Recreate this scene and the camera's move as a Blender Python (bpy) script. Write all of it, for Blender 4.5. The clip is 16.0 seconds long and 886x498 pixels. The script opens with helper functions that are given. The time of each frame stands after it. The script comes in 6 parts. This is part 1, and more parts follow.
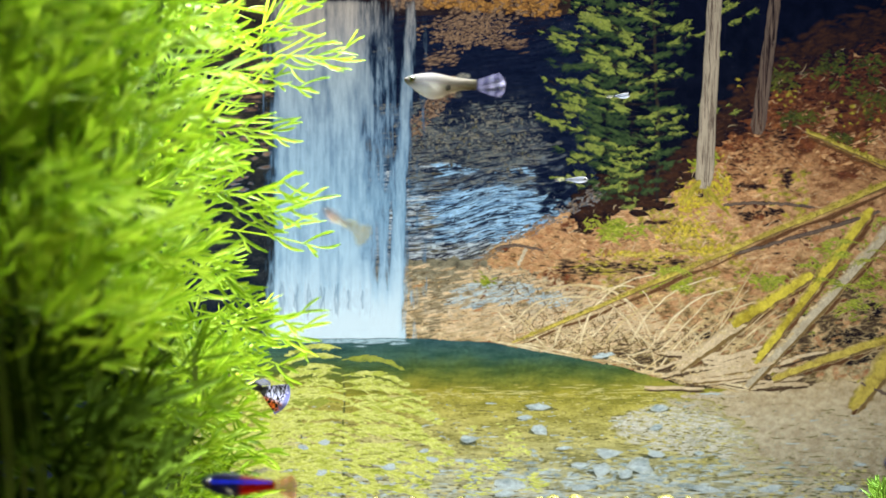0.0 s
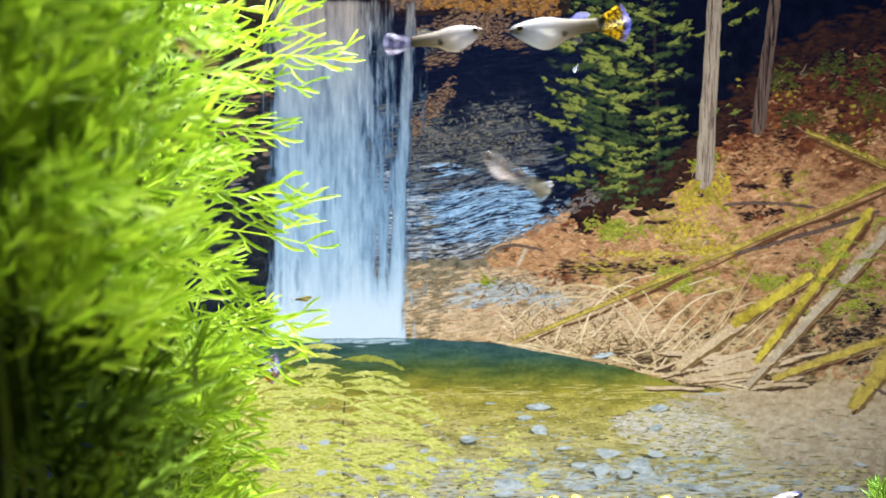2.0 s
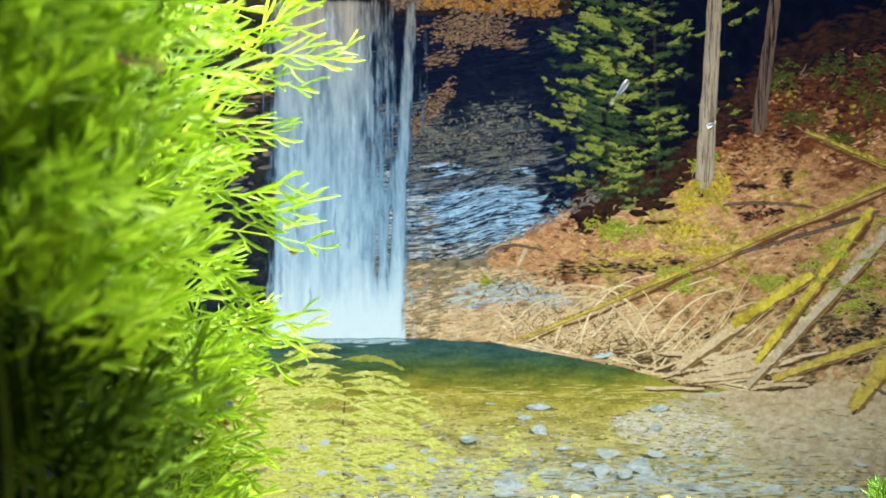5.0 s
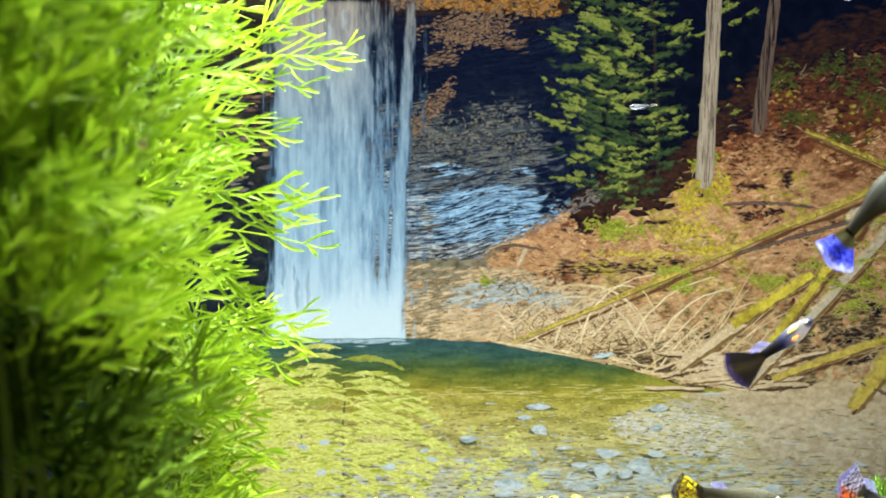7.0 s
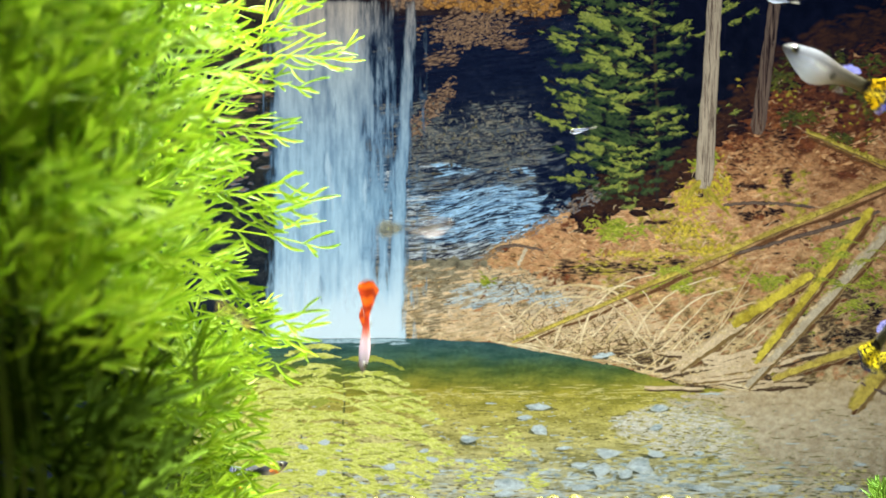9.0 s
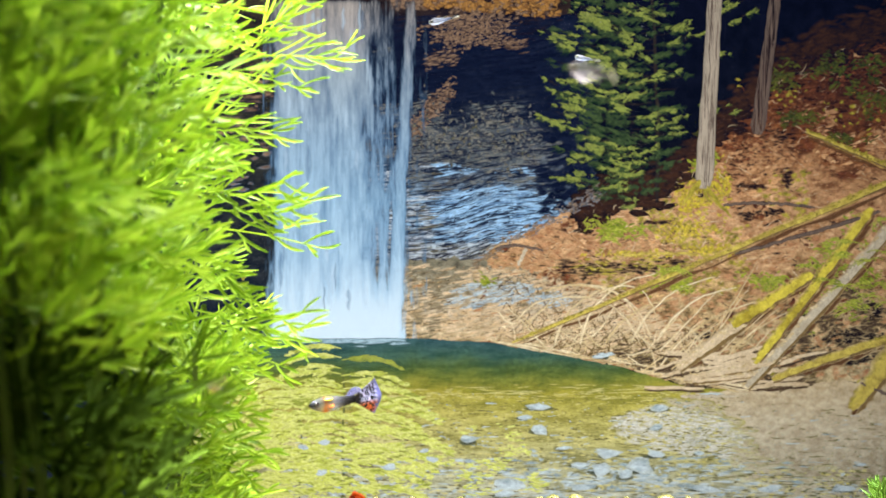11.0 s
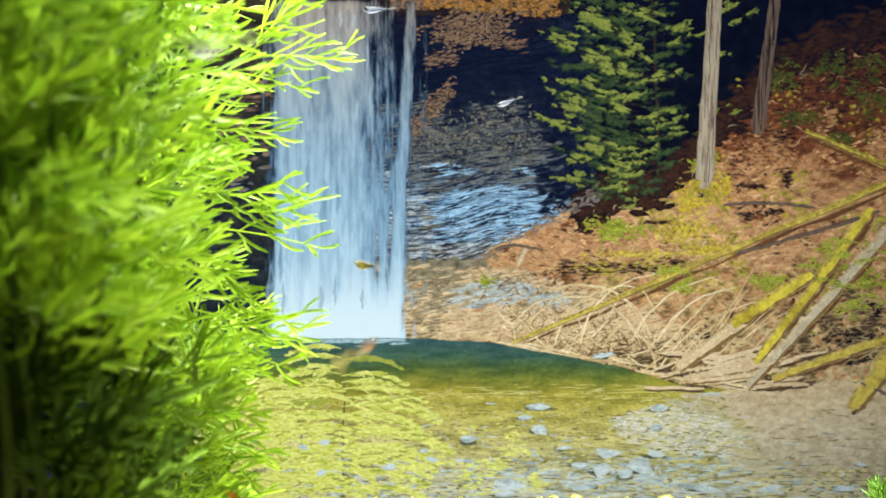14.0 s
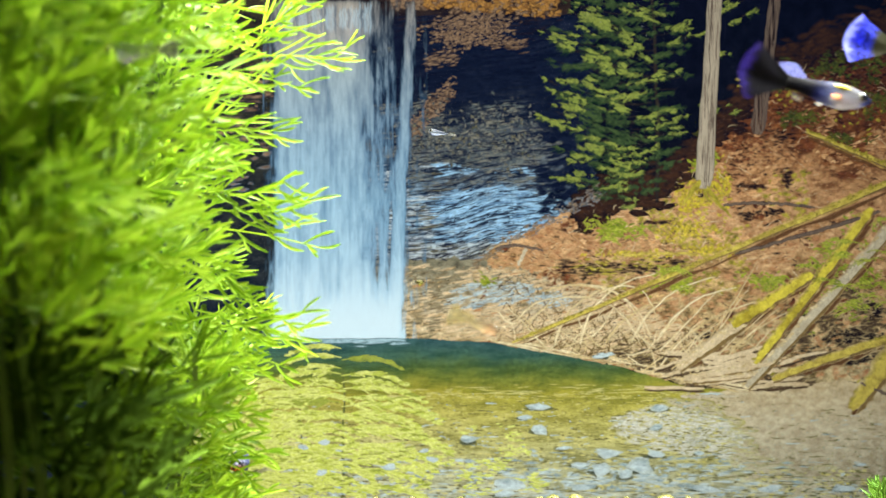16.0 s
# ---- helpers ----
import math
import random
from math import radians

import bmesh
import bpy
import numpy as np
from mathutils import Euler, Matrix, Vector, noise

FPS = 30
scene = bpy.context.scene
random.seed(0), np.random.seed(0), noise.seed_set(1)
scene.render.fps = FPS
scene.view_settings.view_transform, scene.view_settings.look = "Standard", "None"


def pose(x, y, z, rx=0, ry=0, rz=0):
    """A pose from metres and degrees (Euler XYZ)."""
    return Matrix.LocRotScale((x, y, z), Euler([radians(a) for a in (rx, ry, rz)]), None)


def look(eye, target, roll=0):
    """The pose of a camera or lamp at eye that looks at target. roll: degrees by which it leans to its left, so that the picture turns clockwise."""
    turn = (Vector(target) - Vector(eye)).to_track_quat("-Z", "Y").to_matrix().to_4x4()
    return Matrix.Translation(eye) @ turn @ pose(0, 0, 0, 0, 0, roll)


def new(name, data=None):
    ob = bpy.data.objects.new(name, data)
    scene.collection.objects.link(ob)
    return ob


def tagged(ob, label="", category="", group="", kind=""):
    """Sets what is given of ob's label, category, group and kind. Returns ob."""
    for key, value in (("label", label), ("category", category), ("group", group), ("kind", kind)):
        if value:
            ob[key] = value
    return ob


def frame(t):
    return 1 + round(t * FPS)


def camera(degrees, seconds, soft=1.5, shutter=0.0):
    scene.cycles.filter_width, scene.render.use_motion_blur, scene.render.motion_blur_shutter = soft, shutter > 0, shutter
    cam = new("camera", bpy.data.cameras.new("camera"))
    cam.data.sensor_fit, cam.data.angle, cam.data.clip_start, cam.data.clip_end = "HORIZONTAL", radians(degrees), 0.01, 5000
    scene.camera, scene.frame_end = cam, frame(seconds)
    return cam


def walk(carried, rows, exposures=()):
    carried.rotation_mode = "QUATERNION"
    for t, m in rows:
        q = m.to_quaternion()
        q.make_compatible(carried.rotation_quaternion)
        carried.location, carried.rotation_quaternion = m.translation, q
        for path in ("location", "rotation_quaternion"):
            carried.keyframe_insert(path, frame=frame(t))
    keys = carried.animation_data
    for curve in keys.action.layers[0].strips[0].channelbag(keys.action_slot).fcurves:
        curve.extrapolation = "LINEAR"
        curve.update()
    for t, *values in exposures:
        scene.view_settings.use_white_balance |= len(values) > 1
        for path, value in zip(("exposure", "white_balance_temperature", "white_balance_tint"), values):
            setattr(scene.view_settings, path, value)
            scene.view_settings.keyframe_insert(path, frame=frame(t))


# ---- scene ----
# An aquarium seen through its front pane. Behind its back pane a flat screen plays a film of a waterfall.
cam = camera(60, 16.0, soft=1.6, shutter=0.5)
EYE = (0.0, 0.0, 0.20)
walk(cam, [(0.0, look(EYE, (0, 1, 0.20))), (16.0, look(EYE, (0, 1, 0.20)))],
     [(0.0, 0, 6450, 13), (0.5, 0, 6350, 18), (1.0, 0, 6250, 24), (2.0, 0, 6300, 21), (2.5, 0, 6400, 16), (3.5, 0, 6500, 10), (9.0, 0, 6500, 11), (11.5, 0, 6300, 20), (12.5, 0, 6350, 20), (13.5, 0, 6450, 15), (16.0, 0, 6500, 10)])
cam.data.dof.use_dof = True
cam.data.dof.focus_distance = 0.405
cam.data.dof.aperture_fstop = 10.0

# ---- light: the lamp over the tank, added front and ceiling fills, the glowing screen, a dim room ----
world = bpy.data.worlds.new("room_air")
scene.world = world
world.use_nodes = True
world.node_tree.nodes["Background"].inputs[0].default_value = (0.5, 0.6, 0.8, 1)
world.node_tree.nodes["Background"].inputs[1].default_value = 0.05


def area_lamp(name, where, aim, sx, sy, watts, colour, spread=180):
    data = bpy.data.lights.new(name, "AREA")
    data.shape, data.size, data.size_y, data.energy, data.color = "RECTANGLE", sx, sy, watts, colour
    data.spread = radians(spread)
    ob = new(name, data)
    ob.matrix_world = look(where, aim)
    return ob


area_lamp("tank_lamp_light", (0.09, 0.345, 0.632), (0.09, 0.346, 0.0), 0.44, 0.16, 11.9, (1.0, 0.97, 0.87), 62)
# added fill from above the front, to brighten the near fish
area_lamp("front_fill_light", (0.205, 0.150, 0.632), (0.205, 0.151, 0.0), 0.38, 0.05, 6.0, (1.0, 0.97, 0.90), 70)
# added fill from the ceiling, to lift whatever faces the front pane
area_lamp("ceiling_fill_light", (0.0, -0.9, 2.28), (0.0, -0.3, 0.2), 0.6, 0.6, 1.1, (1.0, 0.95, 0.88))

# ---- materials ----
YS = 0.500          # the screen's surface
UNIT = 0.03682      # one unit of the camera's view at the screen, in metres
CU, CV = 7.84, 4.41  # the middle of the view


def lin(hexcode):
    out = []
    for k in (0, 2, 4):
        c = int(hexcode[k:k + 2], 16) / 255
        out.append(c / 12.92 if c <= 0.04045 else ((c + 0.055) / 1.055) ** 2.4)
    return (*out, 1.0)


def fresh(name):
    m = bpy.data.materials.new(name)
    m.use_nodes = True
    nt = m.node_tree
    nt.nodes.clear()
    out = nt.nodes.new("ShaderNodeOutputMaterial")
    return m, nt, nt.nodes, nt.links, out


def ramp_of(nodes, colours):
    r = nodes.new("ShaderNodeValToRGB")
    e = r.color_ramp.elements
    while len(e) < len(colours):
        e.new(0.5)
    for k, c in enumerate(colours):
        e[k].position = k / max(1, len(colours) - 1)
        e[k].color = lin(c) if isinstance(c, str) else c
    return r


# what the film shows, by its height in the picture: (v, dark tone, light tone)
TONES = {
    "cliff": (56, (.7, 1, 2.3), 0.08, [(0, "140e0c", "3a2a1c"), (.7, "06081a", "0e1226"), (1.6, "070a18", "141a2c"), (2.2, "0c1420", "484e56"), (2.8, "161e2a", "666a6c"), (3.3, "1e2e44", "7c8c98"), (3.8, "3a5674", "a0c8e4"), (4.25, "4c5c6c", "b8c8d0"), (4.55, "4c5054", "b4b4a8"), (4.7, "4c4a40", "a49c88")]),
    "hill": (42, (1, 1, 1.5), 0.16, [(0.1, "07070e", "1a1214"), (1.2, "1a0e0c", "462618"), (2.4, "44240f", "94582c"), (3.2, "744a2a", "d09c68"), (4.2, "8c5e34", "e8bc88"), (5.0, "5c4420", "dcb478"), (6.4, "6c5830", "e0c894")]),
    "bank": (40, (1, 1, 2.2), 0.12, [(4.6, "4c4838", "948c70"), (5.0, "746a50", "c0b494"), (5.5, "94805c", "e4ceaa"), (5.85, "a48a5c", "ecd4a8"), (6.1, "7c683c", "d0b884")]),
    "water": (34, (.55, 1, 2.8), 0.06, [(6.0, "2c4a4c", "426466"), (6.3, "305040", "4a6a54"), (6.5, "42582c", "5c7038"), (6.66, "566424", "7c8434"), (6.95, "84822a", "b0a43a"), (7.3, "948c3a", "ccc062"), (8.0, "908a4c", "d4cc88"), (8.8, "8c8a66", "d4d4bc")]),
    "forest": (40, (1, 1, 1), 0.1, [(0, "05060e", "0e1020"), (2.2, "05060c", "0e1018"), (4.0, "06070a", "16160e")]),
    "alcove": (40, (1, 1, 2), 0.1, [(0, "1c1c18", "4a4028"), (2.0, "141a1c", "3a3828"), (6.0, "10181e", "2c343a")]),
    "sand": (70, (1, 1, 1.6), 0.1, [(6.7, "b8a074", "d8c298"), (7.6, "b8a684", "d8caa8"), (8.8, "8c7e5e", "b8ae92")]),
    "gravel": (80, (1, 1, 1.6), 0.1, [(7.0, "a89e80", "d8d2bc"), (8.2, "a0a090", "dcdccc")]),
    "fall": (34, (9, 1, .28), 0.05, [(0, "505458", "b4a89a"), (.6, "4c5c6a", "b0aaa4"), (1.3, "466078", "a6b4ba"), (2.5, "446686", "9cb8ca"), (3.6, "547e9e", "a6c8dc"), (4.6, "648cac", "b2d2e4"), (5.2, "9cc2d8", "cce4f0"), (5.7, "b8d8e8", "d8ecf4"), (5.95, "bcdae8", "d8ecf4")]),
}


def noise_at(nodes, links, vector, scale, detail=6.0, rough=.68):
    nz = nodes.new("ShaderNodeTexNoise")
    nz.inputs["Scale"].default_value, nz.inputs["Detail"].default_value, nz.inputs["Roughness"].default_value = scale, detail, rough
    links.new(vector, nz.inputs["Vector"])
    return nz.outputs["Fac"]


def spread_of(nodes, links, value, a, b, lo=0.0, hi=1.0):
    mr = nodes.new("ShaderNodeMapRange")
    for key, x in (("From Min", a), ("From Max", b), ("To Min", lo), ("To Max", hi)):
        mr.inputs[key].default_value = x
    links.new(value, mr.inputs["Value"])
    return mr.outputs[0]


def blend(nodes, links, fac, a, b):
    mx = nodes.new("ShaderNodeMix")
    mx.data_type = "RGBA"
    links.new(fac, mx.inputs[0])
    links.new(a, mx.inputs[6])
    links.new(b, mx.inputs[7])
    return mx.outputs[2]


def tone_of(nodes, links, geo, key):
    scale, stretch, sway, stops = TONES[key]
    mp = nodes.new("ShaderNodeMapping")
    mp.inputs["Scale"].default_value = stretch
    mp.inputs["Rotation"].default_value = (0, radians(-9 if key == "cliff" else 0), 0)
    links.new(geo.outputs["Position"], mp.inputs["Vector"])
    broad = noise_at(nodes, links, geo.outputs["Position"], 22, 4)
    fine = noise_at(nodes, links, mp.outputs[0], scale * 2.2, 9, .74)
    sep = nodes.new("ShaderNodeSeparateXYZ")
    links.new(geo.outputs["Position"], sep.inputs[0])
    v0, v1 = stops[0][0] - .01, stops[-1][0] + .01
    high = spread_of(nodes, links, sep.outputs[2], EYE[2] + (CV - v0) * UNIT, EYE[2] + (CV - v1) * UNIT)
    off = spread_of(nodes, links, broad, .2, .8, -sway, sway)
    ad = nodes.new("ShaderNodeMath")
    links.new(high, ad.inputs[0])
    links.new(off, ad.inputs[1])
    ramps = []
    for c in (1, 2):
        r = nodes.new("ShaderNodeValToRGB")
        e = r.color_ramp.elements
        while len(e) < len(stops):
            e.new(.5)
        for k, st in enumerate(stops):
            e[k].position, e[k].color = (st[0] - v0) / (v1 - v0), lin(st[c])
        links.new(ad.outputs[0], r.inputs[0])
        ramps.append(r.outputs[0])
    return blend(nodes, links, spread_of(nodes, links, fine, .39, .61), ramps[0], ramps[1])


def glow(nodes, links, geo, colour, gain, out, m, cover=None):
    # lens vignette put into the emission: dimmer away from the screen's middle
    far = nodes.new("ShaderNodeVectorMath")
    far.operation = "DISTANCE"
    far.inputs[1].default_value = (0.0, YS, 0.20)
    links.new(geo.outputs["Position"], far.inputs[0])
    rim = spread_of(nodes, links, far.outputs["Value"], .16, .36, 1.15, .46)
    mul = nodes.new("ShaderNodeMath")
    mul.operation = "MULTIPLY"
    links.new(gain, mul.inputs[0])
    links.new(rim, mul.inputs[1])
    em = nodes.new("ShaderNodeEmission")
    links.new(colour, em.inputs[0])
    links.new(mul.outputs[0], em.inputs[1])
    # faint blue haze put over every film colour to shift its tint
    blue_haze = nodes.new("ShaderNodeEmission")
    blue_haze.inputs[0].default_value, blue_haze.inputs[1].default_value = (0.10, 0.28, 1.0, 1), 0.008
    both = nodes.new("ShaderNodeAddShader")
    links.new(em.outputs[0], both.inputs[0])
    links.new(blue_haze.outputs[0], both.inputs[1])
    last = both.outputs[0]
    if cover is not None:
        tp = nodes.new("ShaderNodeBsdfTransparent")
        mx = nodes.new("ShaderNodeMixShader")
        links.new(cover, mx.inputs[0])
        links.new(tp.outputs[0], mx.inputs[1])
        links.new(last, mx.inputs[2])
        last = mx.outputs[0]
    links.new(last, out.inputs[0])
    m.cycles.emission_sampling = "NONE"
    return m


def film_ground(name, key, rough=.40):
    """Light given off by a broad field of the film."""
    m, nt, nodes, links, out = fresh(name)
    geo = nodes.new("ShaderNodeNewGeometry")
    grain = noise_at(nodes, links, geo.outputs["Position"], 420, 5, .7)
    return glow(nodes, links, geo, tone_of(nodes, links, geo, key), spread_of(nodes, links, grain, .25, .75, 1 - rough, 1 + rough), out, m)


def height_ramp(nodes, links, geo, key, c):
    """One of a field's two tones by height alone."""
    stops = TONES[key][3]
    sep = nodes.new("ShaderNodeSeparateXYZ")
    links.new(geo.outputs["Position"], sep.inputs[0])
    v0, v1 = stops[0][0], stops[-1][0]
    high = spread_of(nodes, links, sep.outputs[2], EYE[2] + (CV - v0) * UNIT, EYE[2] + (CV - v1) * UNIT)
    r = nodes.new("ShaderNodeValToRGB")
    e = r.color_ramp.elements
    while len(e) < len(stops):
        e.new(.5)
    for k, st in enumerate(stops):
        e[k].position, e[k].color = (st[0] - v0) / (v1 - v0), lin(st[c])
    links.new(high, r.inputs[0])
    return r.outputs[0]


def film_fall(name, soft=1.0):
    """Falling water: strands, clots and gaps whose density the sheet carries; thin water lets the rock show through."""
    m, nt, nodes, links, out = fresh(name)
    geo = nodes.new("ShaderNodeNewGeometry")
    core = nodes.new("ShaderNodeAttribute")
    core.attribute_name = "core"
    total = core.outputs["Fac"]
    for scale, pull, gain in ((420, .045, .20), (150, .03, .24), (230, .20, .38), (900, .16, .14)):
        mp = nodes.new("ShaderNodeMapping")
        mp.inputs["Scale"].default_value = (1, 1, pull)
        links.new(geo.outputs["Position"], mp.inputs["Vector"])
        off = spread_of(nodes, links, noise_at(nodes, links, mp.outputs[0], scale, 3, .55), .2, .8, -gain * soft, gain * soft)
        ad = nodes.new("ShaderNodeMath")
        links.new(total, ad.inputs[0])
        links.new(off, ad.inputs[1])
        total = ad.outputs[0]
    colour = blend(nodes, links, spread_of(nodes, links, total, .18, .98), height_ramp(nodes, links, geo, "fall", 1), height_ramp(nodes, links, geo, "fall", 2))
    grain = noise_at(nodes, links, geo.outputs["Position"], 700, 4, .7)
    return glow(nodes, links, geo, colour, spread_of(nodes, links, grain, .25, .75, .88, 1.12), out, m, spread_of(nodes, links, total, .04, .42))


def film_veil(name, colour, most):
    """A soft clot of falling water, thinning out to its rim."""
    m, nt, nodes, links, out = fresh(name)
    geo = nodes.new("ShaderNodeNewGeometry")
    core = nodes.new("ShaderNodeAttribute")
    core.attribute_name = "core"
    rgb = nodes.new("ShaderNodeRGB")
    rgb.outputs[0].default_value = lin(colour)
    grain = noise_at(nodes, links, geo.outputs["Position"], 420, 4, .7)
    return glow(nodes, links, geo, rgb.outputs[0], spread_of(nodes, links, grain, .25, .75, .85, 1.15), out, m, spread_of(nodes, links, core.outputs["Fac"], 0, 1, 0, most))


def film_colour(name, colours, scale=70.0, stretch=(1, 1, 1), depth=0.35, under=None):
    """Light given off by the film's pieces: a run of colours picked piece by piece, broken up by grain, melting at the rim into what lies under."""
    m, nt, nodes, links, out = fresh(name)
    geo = nodes.new("ShaderNodeNewGeometry")
    mp = nodes.new("ShaderNodeMapping")
    mp.inputs["Scale"].default_value = stretch
    links.new(geo.outputs["Position"], mp.inputs["Vector"])
    patch = spread_of(nodes, links, noise_at(nodes, links, mp.outputs[0], scale, 6), .28, .72)
    pick = nodes.new("ShaderNodeMix")
    pick.inputs[0].default_value = 0.55
    links.new(geo.outputs["Random Per Island"], pick.inputs[2])
    links.new(patch, pick.inputs[3])
    ramp = ramp_of(nodes, colours)
    links.new(pick.outputs[0], ramp.inputs[0])
    colour = ramp.outputs[0]
    if under:
        core = nodes.new("ShaderNodeAttribute")
        core.attribute_name = "core"
        colour = blend(nodes, links, spread_of(nodes, links, core.outputs["Fac"], 0, .75), tone_of(nodes, links, geo, under), colour)
    grain = noise_at(nodes, links, mp.outputs[0], scale * 5, 7, .75)
    return glow(nodes, links, geo, colour, spread_of(nodes, links, grain, .25, .75, 1 - 1.5 * depth, 1 + 1.6 * depth), out, m)


def surface(name, colours, rough=0.5, metal=0.0, scale=40.0, bump=0.2, islands=False, translucent=0.0, spec=0.5, alpha=1.0, coat=0.0):
    m, nt, nodes, links, out = fresh(name)
    tc = nodes.new("ShaderNodeTexCoord")
    nz = nodes.new("ShaderNodeTexNoise")
    nz.inputs["Scale"].default_value, nz.inputs["Detail"].default_value = scale, 6.0
    links.new(tc.outputs["Object"], nz.inputs["Vector"])
    fac = nz.outputs["Fac"]
    if islands:
        geo = nodes.new("ShaderNodeNewGeometry")
        mix = nodes.new("ShaderNodeMix")
        mix.inputs[0].default_value = 0.35
        links.new(geo.outputs["Random Per Island"], mix.inputs[2])
        links.new(nz.outputs["Fac"], mix.inputs[3])
        fac = mix.outputs[0]
    ramp = ramp_of(nodes, colours)
    links.new(fac, ramp.inputs[0])
    b = nodes.new("ShaderNodeBsdfPrincipled")
    links.new(ramp.outputs[0], b.inputs["Base Color"])
    b.inputs["Roughness"].default_value, b.inputs["Metallic"].default_value = rough, metal
    b.inputs["Specular IOR Level"].default_value = spec
    b.inputs["Alpha"].default_value = alpha
    b.inputs["Coat Weight"].default_value = coat
    if bump:
        bp = nodes.new("ShaderNodeBump")
        bp.inputs["Strength"].default_value, bp.inputs["Distance"].default_value = bump, 0.002
        fine = nodes.new("ShaderNodeTexNoise")
        fine.inputs["Scale"].default_value = scale * 4
        links.new(tc.outputs["Object"], fine.inputs["Vector"])
        links.new(fine.outputs["Fac"], bp.inputs["Height"])
        links.new(bp.outputs[0], b.inputs["Normal"])
    last = b.outputs[0]
    if translucent:
        tr = nodes.new("ShaderNodeBsdfTranslucent")
        links.new(ramp.outputs[0], tr.inputs[0])
        ms = nodes.new("ShaderNodeMixShader")
        ms.inputs[0].default_value = translucent
        links.new(last, ms.inputs[1])
        links.new(tr.outputs[0], ms.inputs[2])
        last = ms.outputs[0]
    links.new(last, out.inputs[0])
    return m


def pane_material(name, shine):
    m, nt, nodes, links, out = fresh(name)
    t = nodes.new("ShaderNodeBsdfTransparent")
    t.inputs[0].default_value = (0.97, 0.985, 0.98, 1)
    g = nodes.new("ShaderNodeBsdfGlossy")
    g.inputs["Roughness"].default_value = 0.02
    mx = nodes.new("ShaderNodeMixShader")
    mx.inputs[0].default_value = shine
    links.new(t.outputs[0], mx.inputs[1])
    links.new(g.outputs[0], mx.inputs[2])
    links.new(mx.outputs[0], out.inputs[0])
    return m


def led_material():
    m, nt, nodes, links, out = fresh("led_diffuser")
    e = nodes.new("ShaderNodeEmission")
    e.inputs[0].default_value, e.inputs[1].default_value = (1.0, 0.97, 0.9, 1), 0.6
    links.new(e.outputs[0], out.inputs[0])
    return m


LED = led_material()
WATER = pane_material("water_surface", 0.03)
GLASS = pane_material("clear_glass", 0.002)
CLEAR = pane_material("wet_clear_glass", 0.0)
BLACK_PLASTIC = surface("black_plastic", ["0b0b0c", "17171a"], 0.45, scale=30, bump=0.05)
WALL_PAINT = surface("wall_paint", ["b4aea4", "c2bcb2"], 0.9, scale=5, bump=0.1)
WOOD = surface("stand_wood", ["3a281c", "55402e"], 0.6, scale=14, bump=0.2)
SILICONE = surface("silicone", ["1a1c1e", "26282a"], 0.5, scale=60, bump=0.05)


# ---- mesh helpers ----
def mesh_of(name, verts, faces, material=None, smooth=False):
    me = bpy.data.meshes.new(name)
    me.from_pydata(verts, [], faces)
    if smooth:
        me.shade_smooth()
    if material:
        me.materials.append(material)
    return me


def part(name, me, parent=None, label=""):
    ob = new(name, me)
    if parent is not None:
        ob.parent = parent
    if label:
        ob["label"] = label
    return ob


def box(name, lo, hi, material, parent=None, bevel=0.0):
    bm = bmesh.new()
    bmesh.ops.create_cube(bm, size=1)
    for v in bm.verts:
        v.co = Vector([(lo[k] + hi[k]) / 2 + v.co[k] * (hi[k] - lo[k]) for k in range(3)])
    if bevel:
        bmesh.ops.bevel(bm, geom=bm.edges[:], offset=bevel, segments=2, affect="EDGES", profile=0.6)
    me = bpy.data.meshes.new(name)
    bm.to_mesh(me)
    bm.free()
    me.materials.append(material)
    return part(name, me, parent)


class Pieces:
    """Collects many small pieces of one mesh. core: 1 in a piece's middle, less towards its rim."""

    def __init__(self):
        self.v, self.f, self.core, self.count = [], [], [], 0

    def fan(self, rim, mid, edge=0.0):
        n = len(self.v)
        self.v.append(mid)
        self.v.extend(rim)
        k = len(rim)
        self.core += [1.0] + [edge] * k
        self.count += 1
        for i in range(k):
            self.f.append((n, n + 1 + i, n + 1 + (i + 1) % k))

    def strip(self, rows, edge=1.0):
        """Rows of a few points each: a ribbon with a raised middle."""
        n = len(self.v)
        w = len(rows[0])
        self.count += 1
        for r in rows:
            self.v.extend(r)
            self.core += [edge] + [1.0] * (w - 2) + [edge]
        for i in range(len(rows) - 1):
            for j in range(w - 1):
                a = n + i * w + j
                self.f.append((a, a + 1, a + w + 1, a + w))

    def mesh(self, name, material, smooth=False):
        me = mesh_of(name, self.v, self.f, material, smooth)
        me.attributes.new("core", "FLOAT", "POINT").data.foreach_set("value", self.core)
        return me


def on_screen(u, v, lift=0.0):
    """A place on the screen, fitted to u, v in the camera's view; lift in tenths of a millimetre."""
    return ((u - CU) * UNIT, YS - lift * 1e-4, EYE[2] + (CV - v) * UNIT)


rnd = random.Random(7)


def flake(P, u, v, a, b, ang=0.0, lift=0.0, n=6, jag=0.3, crown=3.0, edge=0.0):
    ca, sa = math.cos(ang), math.sin(ang)
    ph = rnd.random() * 6.28
    rim = []
    for i in range(n):
        t = ph - 6.2832 * i / n
        k = 1 + rnd.uniform(-jag, jag)
        x, y = a * k * math.cos(t), b * k * math.sin(t)
        rim.append(on_screen(u + x * ca - y * sa, v + x * sa + y * ca, lift))
    P.fan(rim, on_screen(u, v, lift + crown), edge)


